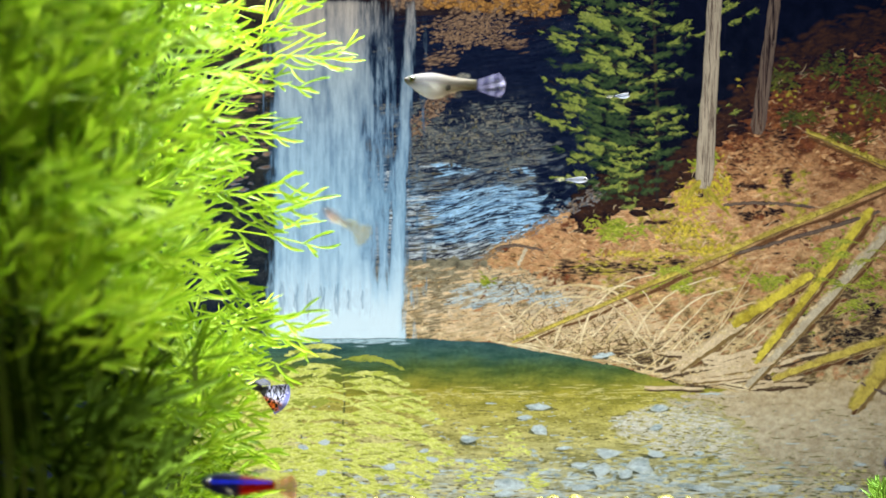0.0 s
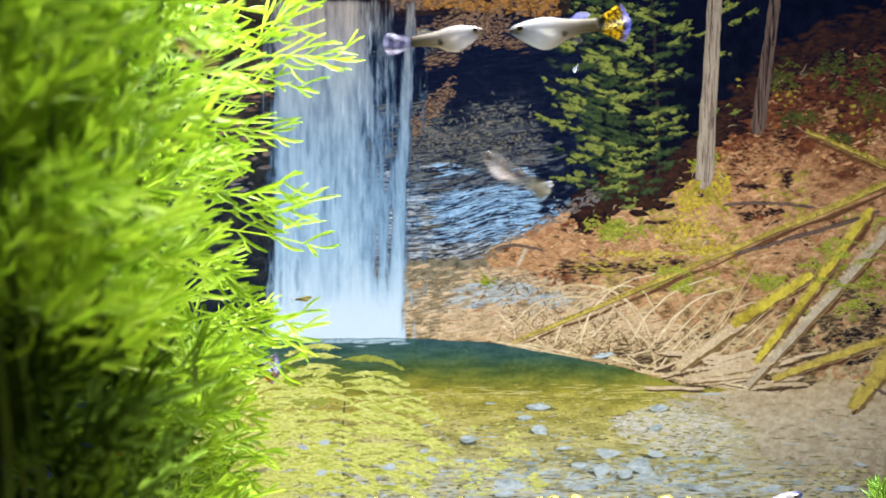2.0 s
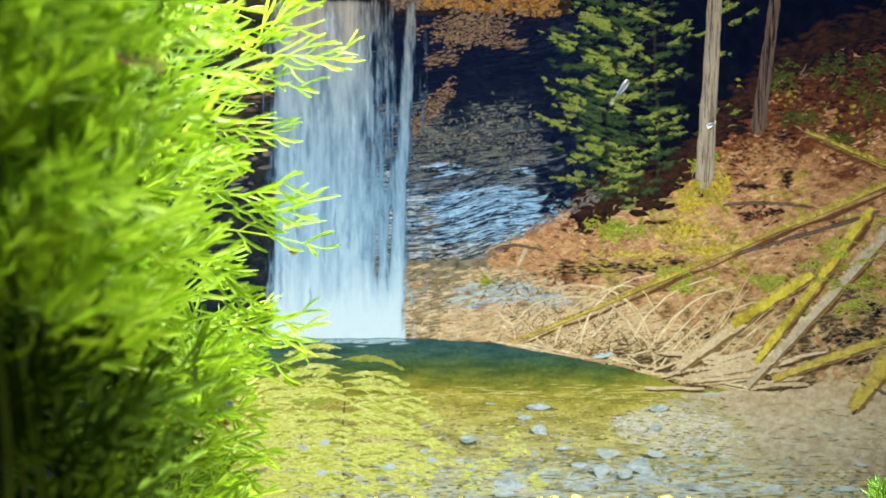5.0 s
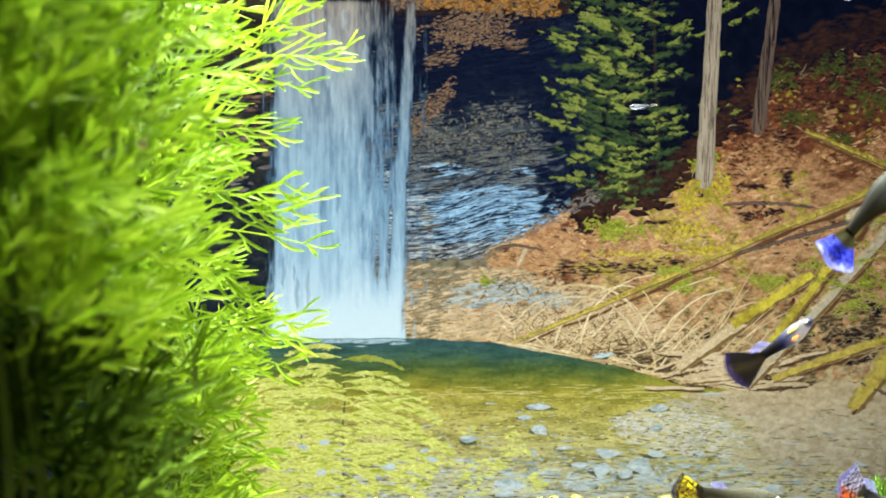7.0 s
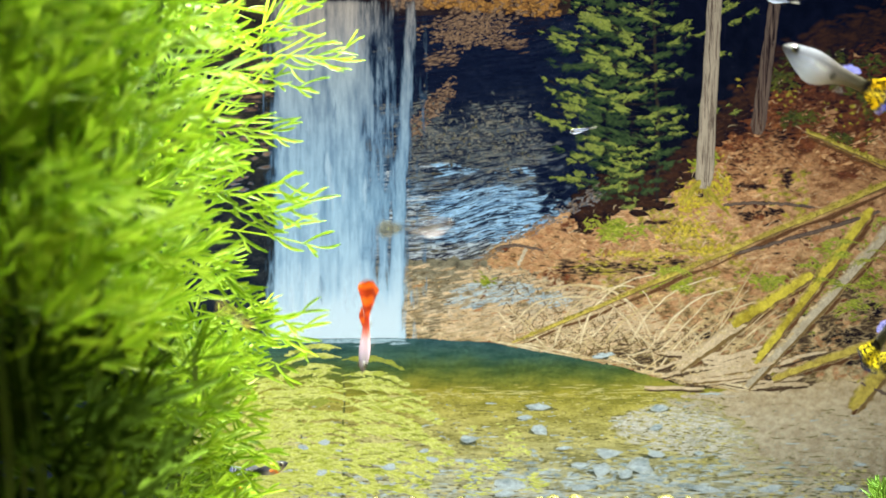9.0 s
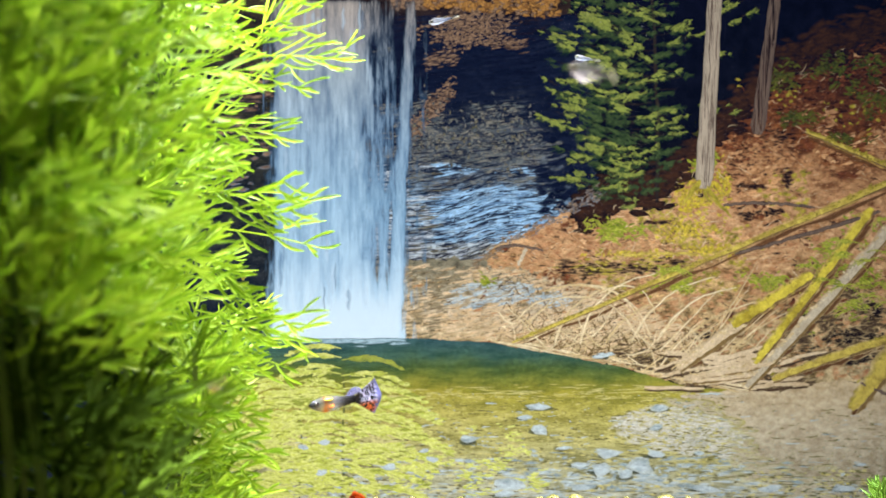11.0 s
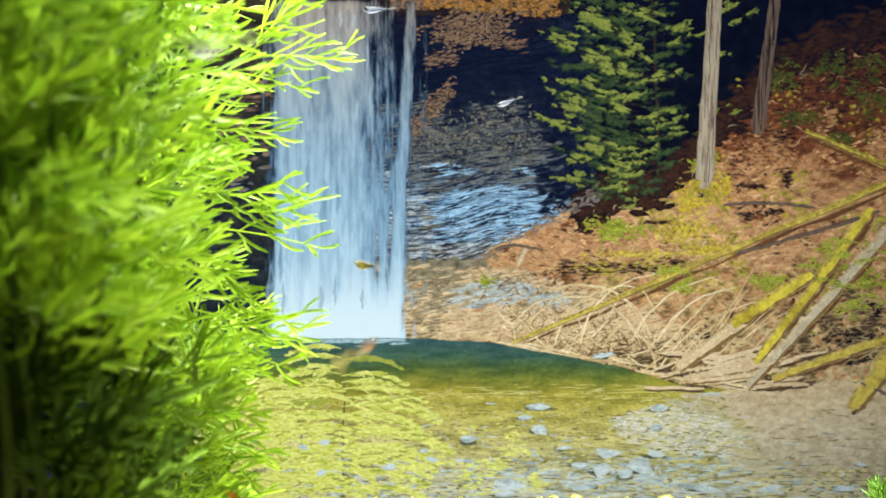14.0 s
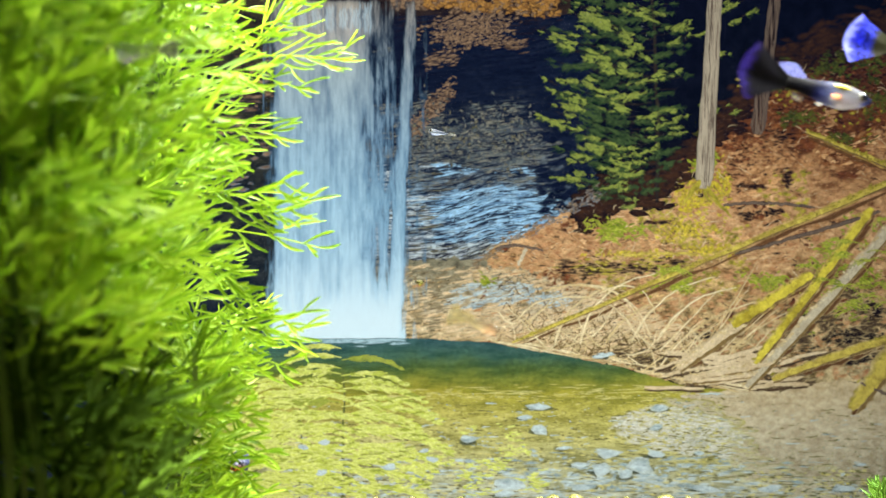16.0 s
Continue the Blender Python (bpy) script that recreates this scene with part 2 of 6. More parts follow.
def stroke(P, pts, w0, w1, lift=0.0, crown=6.0, rag=0.0, edge=0.15, ends=0.55):
    """A tapered limb along points given in the view."""
    rows = []
    k = len(pts) - 1
    for i, (u, v) in enumerate(pts):
        a, b = pts[max(0, i - 1)], pts[min(k, i + 1)]
        du, dv = b[0] - a[0], b[1] - a[1]
        d = math.hypot(du, dv) or 1
        w = (w0 + (w1 - w0) * i / k) * (1 + rnd.uniform(-rag, rag)) / 2 * (ends if i in (0, k) else 1)
        nu, nv = -dv / d * w, du / d * w
        rows.append([on_screen(u - nu, v - nv, lift), on_screen(u - nu * .4, v - nv * .4, lift + crown),
                     on_screen(u + nu * .4, v + nv * .4, lift + crown), on_screen(u + nu, v + nv, lift)])
    P.strip(rows, edge)


def slab(P, u, v, a, b, slope, lift, edge=0.3):
    """An angular bed of rock: flat, broken off at both ends."""
    top, low = [], []
    for i in range(4):
        x = a * (-1 + 2 * i / 3) * rnd.uniform(.85, 1.1)
        top.append(on_screen(u + x, v + x * slope - b * rnd.uniform(.5, 1.1), lift))
        low.append(on_screen(u + x + rnd.uniform(-.25, .25) * a, v + x * slope + b * rnd.uniform(.4, 1.0), lift))
    P.fan(top + low[::-1], on_screen(u, v, lift + 3), edge)


def bend(a, b, n=10, sag=0.0, wob=0.0):
    """Points from a to b with a sag and a wobble."""
    du, dv = b[0] - a[0], b[1] - a[1]
    d = math.hypot(du, dv) or 1
    out = []
    for i in range(n + 1):
        t = i / n
        s = sag * 4 * t * (1 - t) + (rnd.uniform(-wob, wob) if 0 < i < n else 0)
        out.append((a[0] + du * t - dv / d * s, a[1] + dv * t + du / d * s))
    return out


def lerp_line(line, u):
    """Height of a broken line at u."""
    for (a, b), (c, d) in zip(line, line[1:]):
        if u <= c:
            return b + (d - b) * max(0.0, (u - a) / (c - a))
    return line[-1][1]


def ground_patch(P, top, bottom, u0, u1, lift, step=0.12, rag=0.05):
    """A field between two broken lines, as one sheet with ragged rims."""
    rows = []
    n = int((u1 - u0) / step)
    for i in range(n + 1):
        u = u0 + (u1 - u0) * i / n
        a = lerp_line(top, u) + rnd.uniform(-rag, rag)
        b = lerp_line(bottom, u) + rnd.uniform(-rag, rag)
        rows.append([on_screen(u, a + (b - a) * j / 6, lift + (2 if 0 < j < 6 else 0)) for j in range(7)])
    P.strip(rows)


# ---- room, stand, tank ----
def room():
    for name, lo, hi in (("wall_north", (-1.6, 1.2, 0 - .8), (1.6, 1.3, 2.4)), ("wall_south", (-1.6, -1.9, -.8), (1.6, -1.8, 2.4)),
                         ("wall_west", (-1.7, -1.9, -.8), (-1.6, 1.3, 2.4)), ("wall_east", (1.6, -1.9, -.8), (1.7, 1.3, 2.4)),
                         ("floor", (-1.7, -1.9, -.9), (1.7, 1.3, -.8)), ("ceiling", (-1.7, -1.9, 2.4), (1.7, 1.3, 2.5))):
        tagged(box(name, lo, hi, WOOD if name == "floor" else WALL_PAINT), "plain room surface in dim light", "room shell", kind="structure")


def ripples():
    """The water's surface just under the lamp."""
    nx, ny = 60, 26
    verts = [(-0.5135 + 1.027 * i / nx, 0.0668 + 0.4125 * j / ny, 0.415 + .0012 * noise.noise((i * .35, j * .4, 2))) for j in range(ny + 1) for i in range(nx + 1)]
    faces = [(j * (nx + 1) + i, j * (nx + 1) + i + 1, (j + 1) * (nx + 1) + i + 1, (j + 1) * (nx + 1) + i) for j in range(ny) for i in range(nx)]
    ob = part("water", mesh_of("water", verts, faces, WATER, True))
    ob.visible_shadow = False
    tagged(ob, "clear rippled water surface in the aquarium", "water", kind="structure")


def added_fill_lamp():
    # unseen fixture, added so that the ceiling fill has a source
    lamp = tagged(new("ceiling_fill_lamp"), "unseen square ceiling lamp added as fill before the tank", "lamp")
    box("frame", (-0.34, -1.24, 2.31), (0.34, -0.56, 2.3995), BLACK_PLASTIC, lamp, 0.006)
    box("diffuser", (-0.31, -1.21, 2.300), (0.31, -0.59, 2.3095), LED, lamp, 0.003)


def tank():
    stand = tagged(new("tank_stand"), "dark wooden stand under the aquarium", "stand")
    box("tabletop", (-0.58, 0.02, -0.03), (0.58, 0.66, 0.0), WOOD, stand, 0.004)
    for x in (-0.55, 0.51):
        for y in (0.05, 0.59):
            box("leg", (x, y, -0.8), (x + 0.04, y + 0.04, -0.03), WOOD, stand, 0.004)
    t = tagged(new("aquarium"), "clear glass aquarium with dark silicone seams", "aquarium")
    box("base_pane", (-0.52, 0.06, 0.0), (0.52, 0.488, 0.008), SILICONE, t)
    for name, lo, hi in (("back_pane", (-0.52, 0.480, 0.0085), (0.52, 0.486, 0.43)),
                         ("front_pane", (-0.52, 0.060, 0.0085), (0.52, 0.066, 0.43)),
                         ("side_pane", (-0.52, 0.0665, 0.0085), (-0.514, 0.4795, 0.43)),
                         ("side_pane", (0.514, 0.0665, 0.0085), (0.52, 0.4795, 0.43))):
        box(name, lo, hi, CLEAR if name == "back_pane" else GLASS, t).visible_shadow = False
    for x in (-0.5135, 0.5065):
        for y in (0.0665, 0.4725):
            box("seam", (x, y, 0.0085), (x + 0.007, y + 0.007, 0.43), SILICONE, t)
    lamp = tagged(new("aquarium_lamp"), "unseen slim black lamp bar on added cords over the open tank", "lamp")
    box("housing", (-0.40, 0.11, 0.640), (0.44, 0.44, 0.660), BLACK_PLASTIC, lamp, 0.003)
    # the front strip is added as a source for the front fill
    for name, lo, hi in (("rear_diffuser", (-0.13, 0.265, 0.6345), (0.31, 0.425, 0.6395)), ("fill_diffuser", (0.015, 0.125, 0.6345), (0.395, 0.175, 0.6395))):
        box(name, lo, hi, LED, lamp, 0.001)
    # added cords: the bar is raised so its light falls more evenly
    for x in (-0.38, 0.418):
        for y in (0.13, 0.42):
            box("cord", (x, y, 0.6605), (x + 0.002, y + 0.002, 2.3995), BLACK_PLASTIC, lamp)
    s = tagged(new("flat_screen"), "large flat screen behind the tank playing a waterfall film", "screen")
    box("casing", (-0.60, 0.503, 0.001), (0.60, 0.535, 0.50), BLACK_PLASTIC, s, 0.004)
    for lo, hi in (((-0.60, 0.494, 0.001), (0.60, 0.5025, 0.012)), ((-0.60, 0.494, 0.488), (0.60, 0.5025, 0.50)),
                   ((-0.60, 0.494, 0.0125), (-0.588, 0.5025, 0.4875)), ((0.588, 0.494, 0.0125), (0.60, 0.5025, 0.4875))):
        box("bezel", lo, hi, BLACK_PLASTIC, s)
    return s


room()
added_fill_lamp()
SCREEN = tank()
ripples()


# ---- the film on the screen: cliff, falls, forest slope, pool ----
def layer(name, P, material, label="", parent=None):
    ob = part(name, P.mesh(name, material), parent or SCREEN, label)
    return tagged(ob, kind="stuff") if P.count > 60 else ob


NAVY = film_colour("shaded_rock_light", ["060a16", "0c1224", "141a2c", "232838"], 60, (1, 1, 3), 0.4, under="cliff")
STRATA = film_colour("layered_rock_light", ["10161f", "3c434c", "5c625f", "827c6c", "222a36", "6c706c"], 60, (1, 1, 2), 0.3, under="cliff")
BLUEROCK = film_colour("wet_rock_light", ["34506c", "7ca4c8", "a8d0ec", "587898", "c0e0f4"], 60, (1, 1, 2), 0.25, under="cliff")
BROWNROCK = film_colour("brown_rock_light", ["1c1612", "6c543e", "94765a", "3c2a1e", "a88468"], 80, (1, 1, 2), 0.3, under="cliff")
LEDGE = film_colour("mossy_ledge_light", ["3c2612", "80562a", "b07e3c", "60401e", "9a6c30"], 80, (1, 1, 1.5), 0.3, under="cliff")
FOREST = film_ground("forest_shade_light", "forest")
LITTER = film_colour("leaf_litter_light", ["704628", "b07a50", "cc9c6c", "946438", "dcb48c"], 60, (1, 1, 1.6), 0.3, under="hill")
RUST = film_colour("rust_and_shade_light", ["1c0e0a", "54301c", "7a4426", "301a10"], 60, (1, 1, 1.6), 0.35, under="hill")
TAN = film_colour("bank_light", ["9a8054", "d0ae7c", "e4c69c", "b89868", "ecd2ae"], 60, (1, 1, 1.8), 0.22, under="bank")
MOSS = film_colour("moss_light", ["4c4814", "8c8028", "b8a838", "6c6a1e"], 90, (1, 1, 1), 0.3, under="hill")
LEAF = film_colour("conifer_light", ["18240f", "5c6e2c", "a8b04e", "2c3c16", "ccd078"], 90, (1, 1, 1), 0.3, under="forest")
DARKLEAF = film_colour("conifer_shade_light", ["0c1a10", "1c3018", "263c1a"], 70, (1, 1, 1), 0.3, under="forest")
BARK = film_colour("bark_light", ["54483a", "9c8e78", "b8a890", "7c705e"], 90, (4, 1, 0.5), 0.3, under="forest")
DARKBARK = film_colour("dark_bark_light", ["3c3028", "6c5a4c", "84705e"], 90, (4, 1, 0.5), 0.3, under="forest")
LOG = film_colour("mossy_log_light", ["6c5420", "b09840", "d4be54", "907634", "e0cc70"], 80, (1, 1, 1), 0.3, under="hill")
GREYLOG = film_colour("bare_log_light", ["7a6c54", "b8a888", "d0c2a4", "988664"], 80, (1, 1, 1), 0.25, under="hill")
TWIG = film_colour("twig_light", ["94784a", "d4b880", "f0dcb0", "b4965c"], 80, (1, 1, 1), 0.2, under="bank")
HOLE = film_colour("hollow_light", ["100a08", "1e1410", "2c1c16"], 80, (1, 1, 1), 0.3, under="hill")
DEEP = film_ground("pool_light", "water", .3)
GRAVEL = film_colour("gravel_bar_light", ["a49c80", "ccc6b0", "e0dccc", "b4b09a", "d4d2c4"], 90, (1, 1, 1.8), .22, under="water")
SANDEDGE = film_colour("sand_drift_light", ["9c8c68", "bcae8a", "c8bc9e", "a89a74"], 80, (1, 1, 1.8), .16, under="water")
SPLASH = film_colour("splash_light", ["8cacb8", "a8c4cc", "bcd4da"], 40, (1, 1, 1), .1, under="water")
SAND = film_ground("sand_light", "sand", .22)
STONE = film_colour("stone_light", ["6c8084", "9cb0b4", "ccd8d6", "849698", "b8c4bc"], 70, (1, 1, 2), 0.2, under="water")
DIM = film_colour("crevice_light", ["44441f", "6a6430", "56543a"], 70, (1, 1, 2), 0.2, under="water")
FROND = film_colour("sapling_light", ["a8b040", "ccd058", "e0e080", "b8c048", "d8da6c"], 80, (1, 1, 1), 0.2, under="water")
FRONDSHADE = film_colour("sapling_shade_light", ["7c8630", "a0a840", "90924a"], 80, (1, 1, 1), 0.2, under="water")

LOGSHADE = film_colour("log_shade_light", ["4a2e18", "684626", "745430"], 60, (1, 1, 1), .3, "hill")
LOGUNDER = film_colour("log_underside_light", ["5c4424", "80663a", "8c7444"], 60, (1, 1, 1), .3, "hill")
GOLDLOG = film_colour("golden_log_light", ["84701c", "c4ae30", "e0cc48", "a08c28", "d8c23c"], 80, (1, 1, 1), .3, "hill")
DRIFTSHADE = film_colour("driftwood_shade_light", ["34261a", "54402a", "44321f"], 70, (1, 1, 1), .3, "hill")
DRIFT = film_colour("driftwood_light", ["8c7450", "c8ae84", "e4cca4", "a88c62"], 80, (1, 1, 2), .25, "hill")
CLIFF = film_ground("cliff_light", "cliff")
SLOPE = film_ground("slope_light", "hill")
BANK = film_ground("bank_ground_light", "bank")
HILL = [(8.3, 4.75), (8.9, 4.28), (9.6, 3.95), (10.6, 3.42), (11.6, 3.25), (12.2, 2.7), (12.9, 1.9), (13.6, 1.25), (14.5, .65), (16.0, .25)]
SHORE = [(5.0, 6.0), (7.2, 5.98), (8.6, 6.03), (9.6, 6.2), (11.0, 6.45), (12.2, 6.8), (13.2, 6.88), (16.0, 6.75)]
CLIFF_LIT = [(0.3, .0), (1.6, .04), (2.0, .22), (2.8, .38), (3.3, .55), (3.8, .85), (4.3, .75), (4.75, .5)]
BOTTOM = [(-0.5, 9.3), (16.2, 9.3)]
TOP = [(-0.5, -0.4), (16.2, -0.4)]


def backdrop_sheets():
    for name, top, bottom, u0, u1, lift, mat, rag, lab in (
            ("cliff", TOP, [(-0.5, 6.2), (16.2, 6.2)], -0.4, 10.2, 2, CLIFF, .02, "dark wet layered cliff on the screen"),
            ("alcove", TOP, [(-0.5, 6.1), (16.2, 6.1)], -0.4, 4.86, 3, film_ground("alcove_light", "alcove"), .02, "dark rock alcove on the screen"),
            ("forest_shade", TOP, [(-0.5, 4.0), (16.2, 4.0)], 10.1, 16.1, 4, FOREST, .05, "black forest shade on the screen"),
            ("hillside", HILL, SHORE, 8.3, 16.1, 8, SLOPE, .06, "orange leaf-covered slope on the screen"),
            ("bank", [(6.9, 4.62), (8.0, 4.56), (9.0, 4.7), (10.0, 4.95), (11.0, 5.6), (12.4, 6.55)], [(6.9, 6.05), (8.6, 6.08), (9.6, 6.25), (11.0, 6.5), (12.4, 6.9)], 6.95, 12.4, 11, BANK, .05, "pale rocky bank on the screen"),
            ("pool", [(-.4, 5.95), (7.2, 5.98), (8.6, 6.05), (9.8, 6.25), (11.0, 6.5), (12.2, 6.85), (13.0, 6.9), (16.1, 6.8)], BOTTOM, -0.4, 16.1, 14, DEEP, .012, "green pool and its stony yellow shallows on the screen"),
            # dark sheet added here to keep the lower left corner in shade
            ("dark_corner_sheet", [(-.4, 5.6), (3.0, 5.9), (3.5, 6.6)], BOTTOM, -0.4, 3.4, 33, film_ground("dark_corner_light", "alcove"), .05, "dark sheet added to the screen behind the lower thicket"),
            ("sand_bar", [(12.2, 7.0), (13.0, 6.82), (16.1, 6.7)], [(12.2, 7.3), (12.8, 7.6), (13.3, 8.2), (14.2, 8.7), (16.1, 8.9)], 12.2, 16.1, 16, SAND, .06, "sandy shore on the screen")):
        P = Pieces()
        ground_patch(P, top, bottom, u0, u1, lift, rag=rag)
        layer(name, P, mat, lab)


def cliff_faces():
    dark, mid, blue, brown, ledge, pale, olive = (Pieces() for _ in range(7))
    for _ in range(5200):
        u, v = rnd.uniform(6.4, 9.9), rnd.uniform(0.3, 4.72)
        if v > lerp_line(HILL, u) - 0.02:
            continue
        slope = -.07 + rnd.uniform(-.06, .06) - (.26 * math.exp(-((u - 8.4) / .5) ** 2) if v > 3.1 else .04)
        a = .03 + .2 * rnd.random() ** 2.2
        b = .008 + a * rnd.uniform(.04, .16)
        lit = lerp_line(CLIFF_LIT, v) + .34 * noise.noise((u * 1.4, v * 3.2, 3.0)) - .25 * max(0, u - 9.2)
        r = rnd.random()
        if lit < .16 or r < .22 - .12 * (v > 3.4):
            slab(dark, u, v, a * 1.1, b * .8, slope, 6 + rnd.random(), .3)
        elif lit < .5:
            slab(mid, u, v, a * .6, b * 1.15, slope + rnd.uniform(-.25, .25), 5 + rnd.random(), .2)
        elif v > 2.9 and 7.75 + .3 * noise.noise((v * 2, 0, 7)) < u and v < 4.3:
            slab(blue, u, v, a, b, slope, 6 + rnd.random(), .35)
        else:
            slab(pale if r < .75 else olive, u, v, a, b, slope, 6 + rnd.random(), .35)
    for _ in range(420):      # upright flecks of the dark face
        u, v = rnd.uniform(7.1, 9.5), rnd.gauss(2.45, .28)
        slab(mid if rnd.random() < .8 else olive, u, v, rnd.uniform(.012, .035), rnd.uniform(.012, .045), rnd.uniform(-.5, .5), 8, .25)
    for _ in range(700):   # the rock sinks into the conifer's shade
        u, v = rnd.uniform(9.55, 10.4), rnd.uniform(0.3, 3.75)
        if rnd.random() < (u - 9.5) / .6 and v < lerp_line(HILL, u):
            flake(dark, u, v, rnd.uniform(.08, .22), rnd.uniform(.03, .07), -.2, 9, 6, .4, 3, .6)
    for _ in range(260):   # rubble on the broken edge
        t = rnd.random()
        u, v = 8.0 - 0.7 * t + rnd.uniform(-.09, .09), 1.5 + 0.85 * t + rnd.uniform(-.16, .16)
        slab(brown, u, v, rnd.uniform(.02, .05), rnd.uniform(.012, .03), rnd.uniform(-.8, .5), 7)
    for _ in range(1300):
        u = rnd.gauss(8.3, .3)
        v = 0.5 + rnd.gauss(0, .13) - 0.1 * (u - 8.3)
        flake(brown if rnd.random() < .86 else dark, u, v, rnd.uniform(.02, .08), rnd.uniform(.014, .04), rnd.uniform(-.6, .3), 7 + rnd.random(), 7, .4, 2, .2)
    for _ in range(620):
        u = rnd.uniform(6.9, 9.9)
        v = rnd.uniform(-0.1, 0.16 + 0.09 * max(0, u - 8.0))
        flake(ledge if u > 7.5 and rnd.random() < .8 else brown, u, v, rnd.uniform(.02, .09), rnd.uniform(.02, .05), rnd.uniform(-.6, .6), 8 + rnd.random(), 7, .4, 2, .3)
    for _ in range(90):
        flake(brown, rnd.uniform(7.5, 8.1), rnd.gauss(1.05, .08), rnd.uniform(.04, .12), .02, -.15, 7, 5, .4)
        flake(brown, rnd.uniform(8.6, 9.3), rnd.gauss(.78, .05), rnd.uniform(.04, .12), .02, -.15, 7, 5, .4)
    for _ in range(120):
        flake(brown, rnd.uniform(3.9, 4.8), rnd.uniform(.6, 3.4), rnd.uniform(.04, .2), rnd.uniform(.02, .05), -.1, 5, 5, .5)
    layer("weathered_rock", olive, film_colour("weathered_rock_light", ["24261f", "56543f", "787056", "3a3c36", "8c8872"], 70, (1, 1, 2), .3, "cliff"))
    layer("pale_rock", pale, film_colour("pale_rock_light", ["545c64", "98a4ac", "c4ccd0", "747c84", "acaca4"], 70, (1, 1, 2), .28, "cliff"))
    cracks = Pieces()
    for _ in range(380):
        u, v = rnd.uniform(7.0, 9.9), 4.75 - abs(rnd.gauss(0, 1.1))
        if v > lerp_line(HILL, u) - .05:
            continue
        ln = rnd.uniform(.06, .34)
        sl = -.07 + rnd.uniform(-.07, .07) - (.26 * math.exp(-((u - 8.4) / .5) ** 2) if v > 3.1 else .04)
        stroke(cracks, bend((u - ln, v - ln * sl), (u + ln, v + ln * sl), 6, 0, .014), rnd.uniform(.012, .03), .008, 11, -2, .5, .5, .2)
    layer("rock_cracks", cracks, NAVY)
    layer("rock_shadow", dark, NAVY)
    layer("rock_layers", mid, STRATA, "grey layered rock on the screen")
    layer("wet_rock", blue, BLUEROCK, "blue wet slate on the screen")
    layer("broken_rock", brown, BROWNROCK, "brown broken rock on the screen")
    layer("ledge", ledge, LEDGE, "orange mossy ledge on the screen")


def slope_cover():
    rust, litter, moss, dark, tan, grey, brown, peach = (Pieces() for _ in range(8))
    for _ in range(330):      # broad lit and shaded lumps of the slope
        u = rnd.uniform(8.9, 15.9)
        v = rnd.uniform(lerp_line(HILL, u) + .25, 6.4)
        flake(rust if rnd.random() < (.62 if v < 3 else .42) else litter, u, v, rnd.uniform(.12, .34), rnd.uniform(.05, .13), rnd.uniform(-.5, .2), 9, 9, .4, 1)
    # peach: lit earth; rust: red litter and shade painted under trees and logs
    for u0, v0, su, sv, n, kind in ((10.3, 4.2, .9, .25, 60, peach), (9.4, 4.35, .4, .2, 30, peach), (12.9, 4.2, .4, .2, 26, peach), (11.6, 4.25, .6, .15, 26, peach), (13.6, 3.4, .8, .3, 40, peach), (11.2, 3.45, .7, .16, 50, rust),
                                    (13.3, 3.75, .3, .14, 26, rust), (13.2, 2.2, .5, .5, 46, rust), (14.8, 4.4, .7, .4, 30, rust), (15.0, 5.6, .7, .4, 40, rust), (13.9, 5.4, .4, .3, 20, rust), (15.0, 2.6, .8, .3, 30, peach)):
        for _ in range(n):
            u, v = rnd.gauss(u0, su * .6), rnd.gauss(v0, sv * .6)
            if v > lerp_line(HILL, u) + .15:
                flake(kind, u, v, rnd.uniform(.08, .3), rnd.uniform(.04, .12), rnd.uniform(-.5, .2), 9.5, 9, .35, 1)
    for _ in range(11000):
        u = rnd.uniform(8.5, 16.0)
        top = lerp_line(HILL, u)
        v = rnd.uniform(top + (.12 if u < 10.8 else -.05), 6.7)
        depth = (v - top)
        a = 0.02 + 0.13 * rnd.random() ** 2.5
        b = a * rnd.uniform(.25, .6)
        ang = rnd.uniform(-.5, .3)
        g = noise.noise((u * 0.9, v * 1.3, 9.0)) + 0.4 * noise.noise((u * 3, v * 4, 2.0))
        up = (u > 12.4) * max(0, 3.0 - v) * 0.6
        if v < 1.6 and u > 12.4 and rnd.random() < .6:
            continue
        if g + up > 0.45 or (depth < 0.35 and 9.9 < u < 12.4 and rnd.random() < .5):
            flake(rust, u, v, a, b, ang, 11, 6, 0.4, 3, .1)
        elif g < -0.48 and rnd.random() < 0.35 or rnd.random() < .05:
            flake(dark, u, v, a, b * 0.6, ang, 11, 5, 0.4)
        elif g < -0.22 and 3.0 < v < 5.2 and u > 10.6:
            flake(moss, u, v, a * .7, b, ang, 12, 5, 0.4)
        else:
            flake(litter, u, v, a, b, ang, 10, 5, 0.4)
    for _ in range(2300):
        u = rnd.uniform(7.0, 12.6)
        lo = lerp_line([(7.0, 4.7), (9.0, 4.75), (11.0, 5.3), (12.6, 6.1)], u)
        v = rnd.uniform(lo, lerp_line(SHORE, u))
        inner = ((u - 8.7) / .75) ** 2 + ((v - 5.22 + .12 * (u - 8.7)) / .24) ** 2 + .9 * noise.noise((u * 2, v * 3, 1)) < 1
        inner = inner or ((u - 9.75) / .42) ** 2 + ((v - 5.3) / .16) ** 2 + .5 * noise.noise((u * 3, v * 4, 2)) < .8
        shade = (u < 8.3 - .5 * (v - 4.7)) and rnd.random() < .75
        slab(grey if inner else brown if shade else (tan if rnd.random() < .97 else litter), u, v, .02 + .16 * rnd.random() ** 2, .008 + .03 * rnd.random() ** 2, -.12 - .12 * rnd.random(), 13, .3)
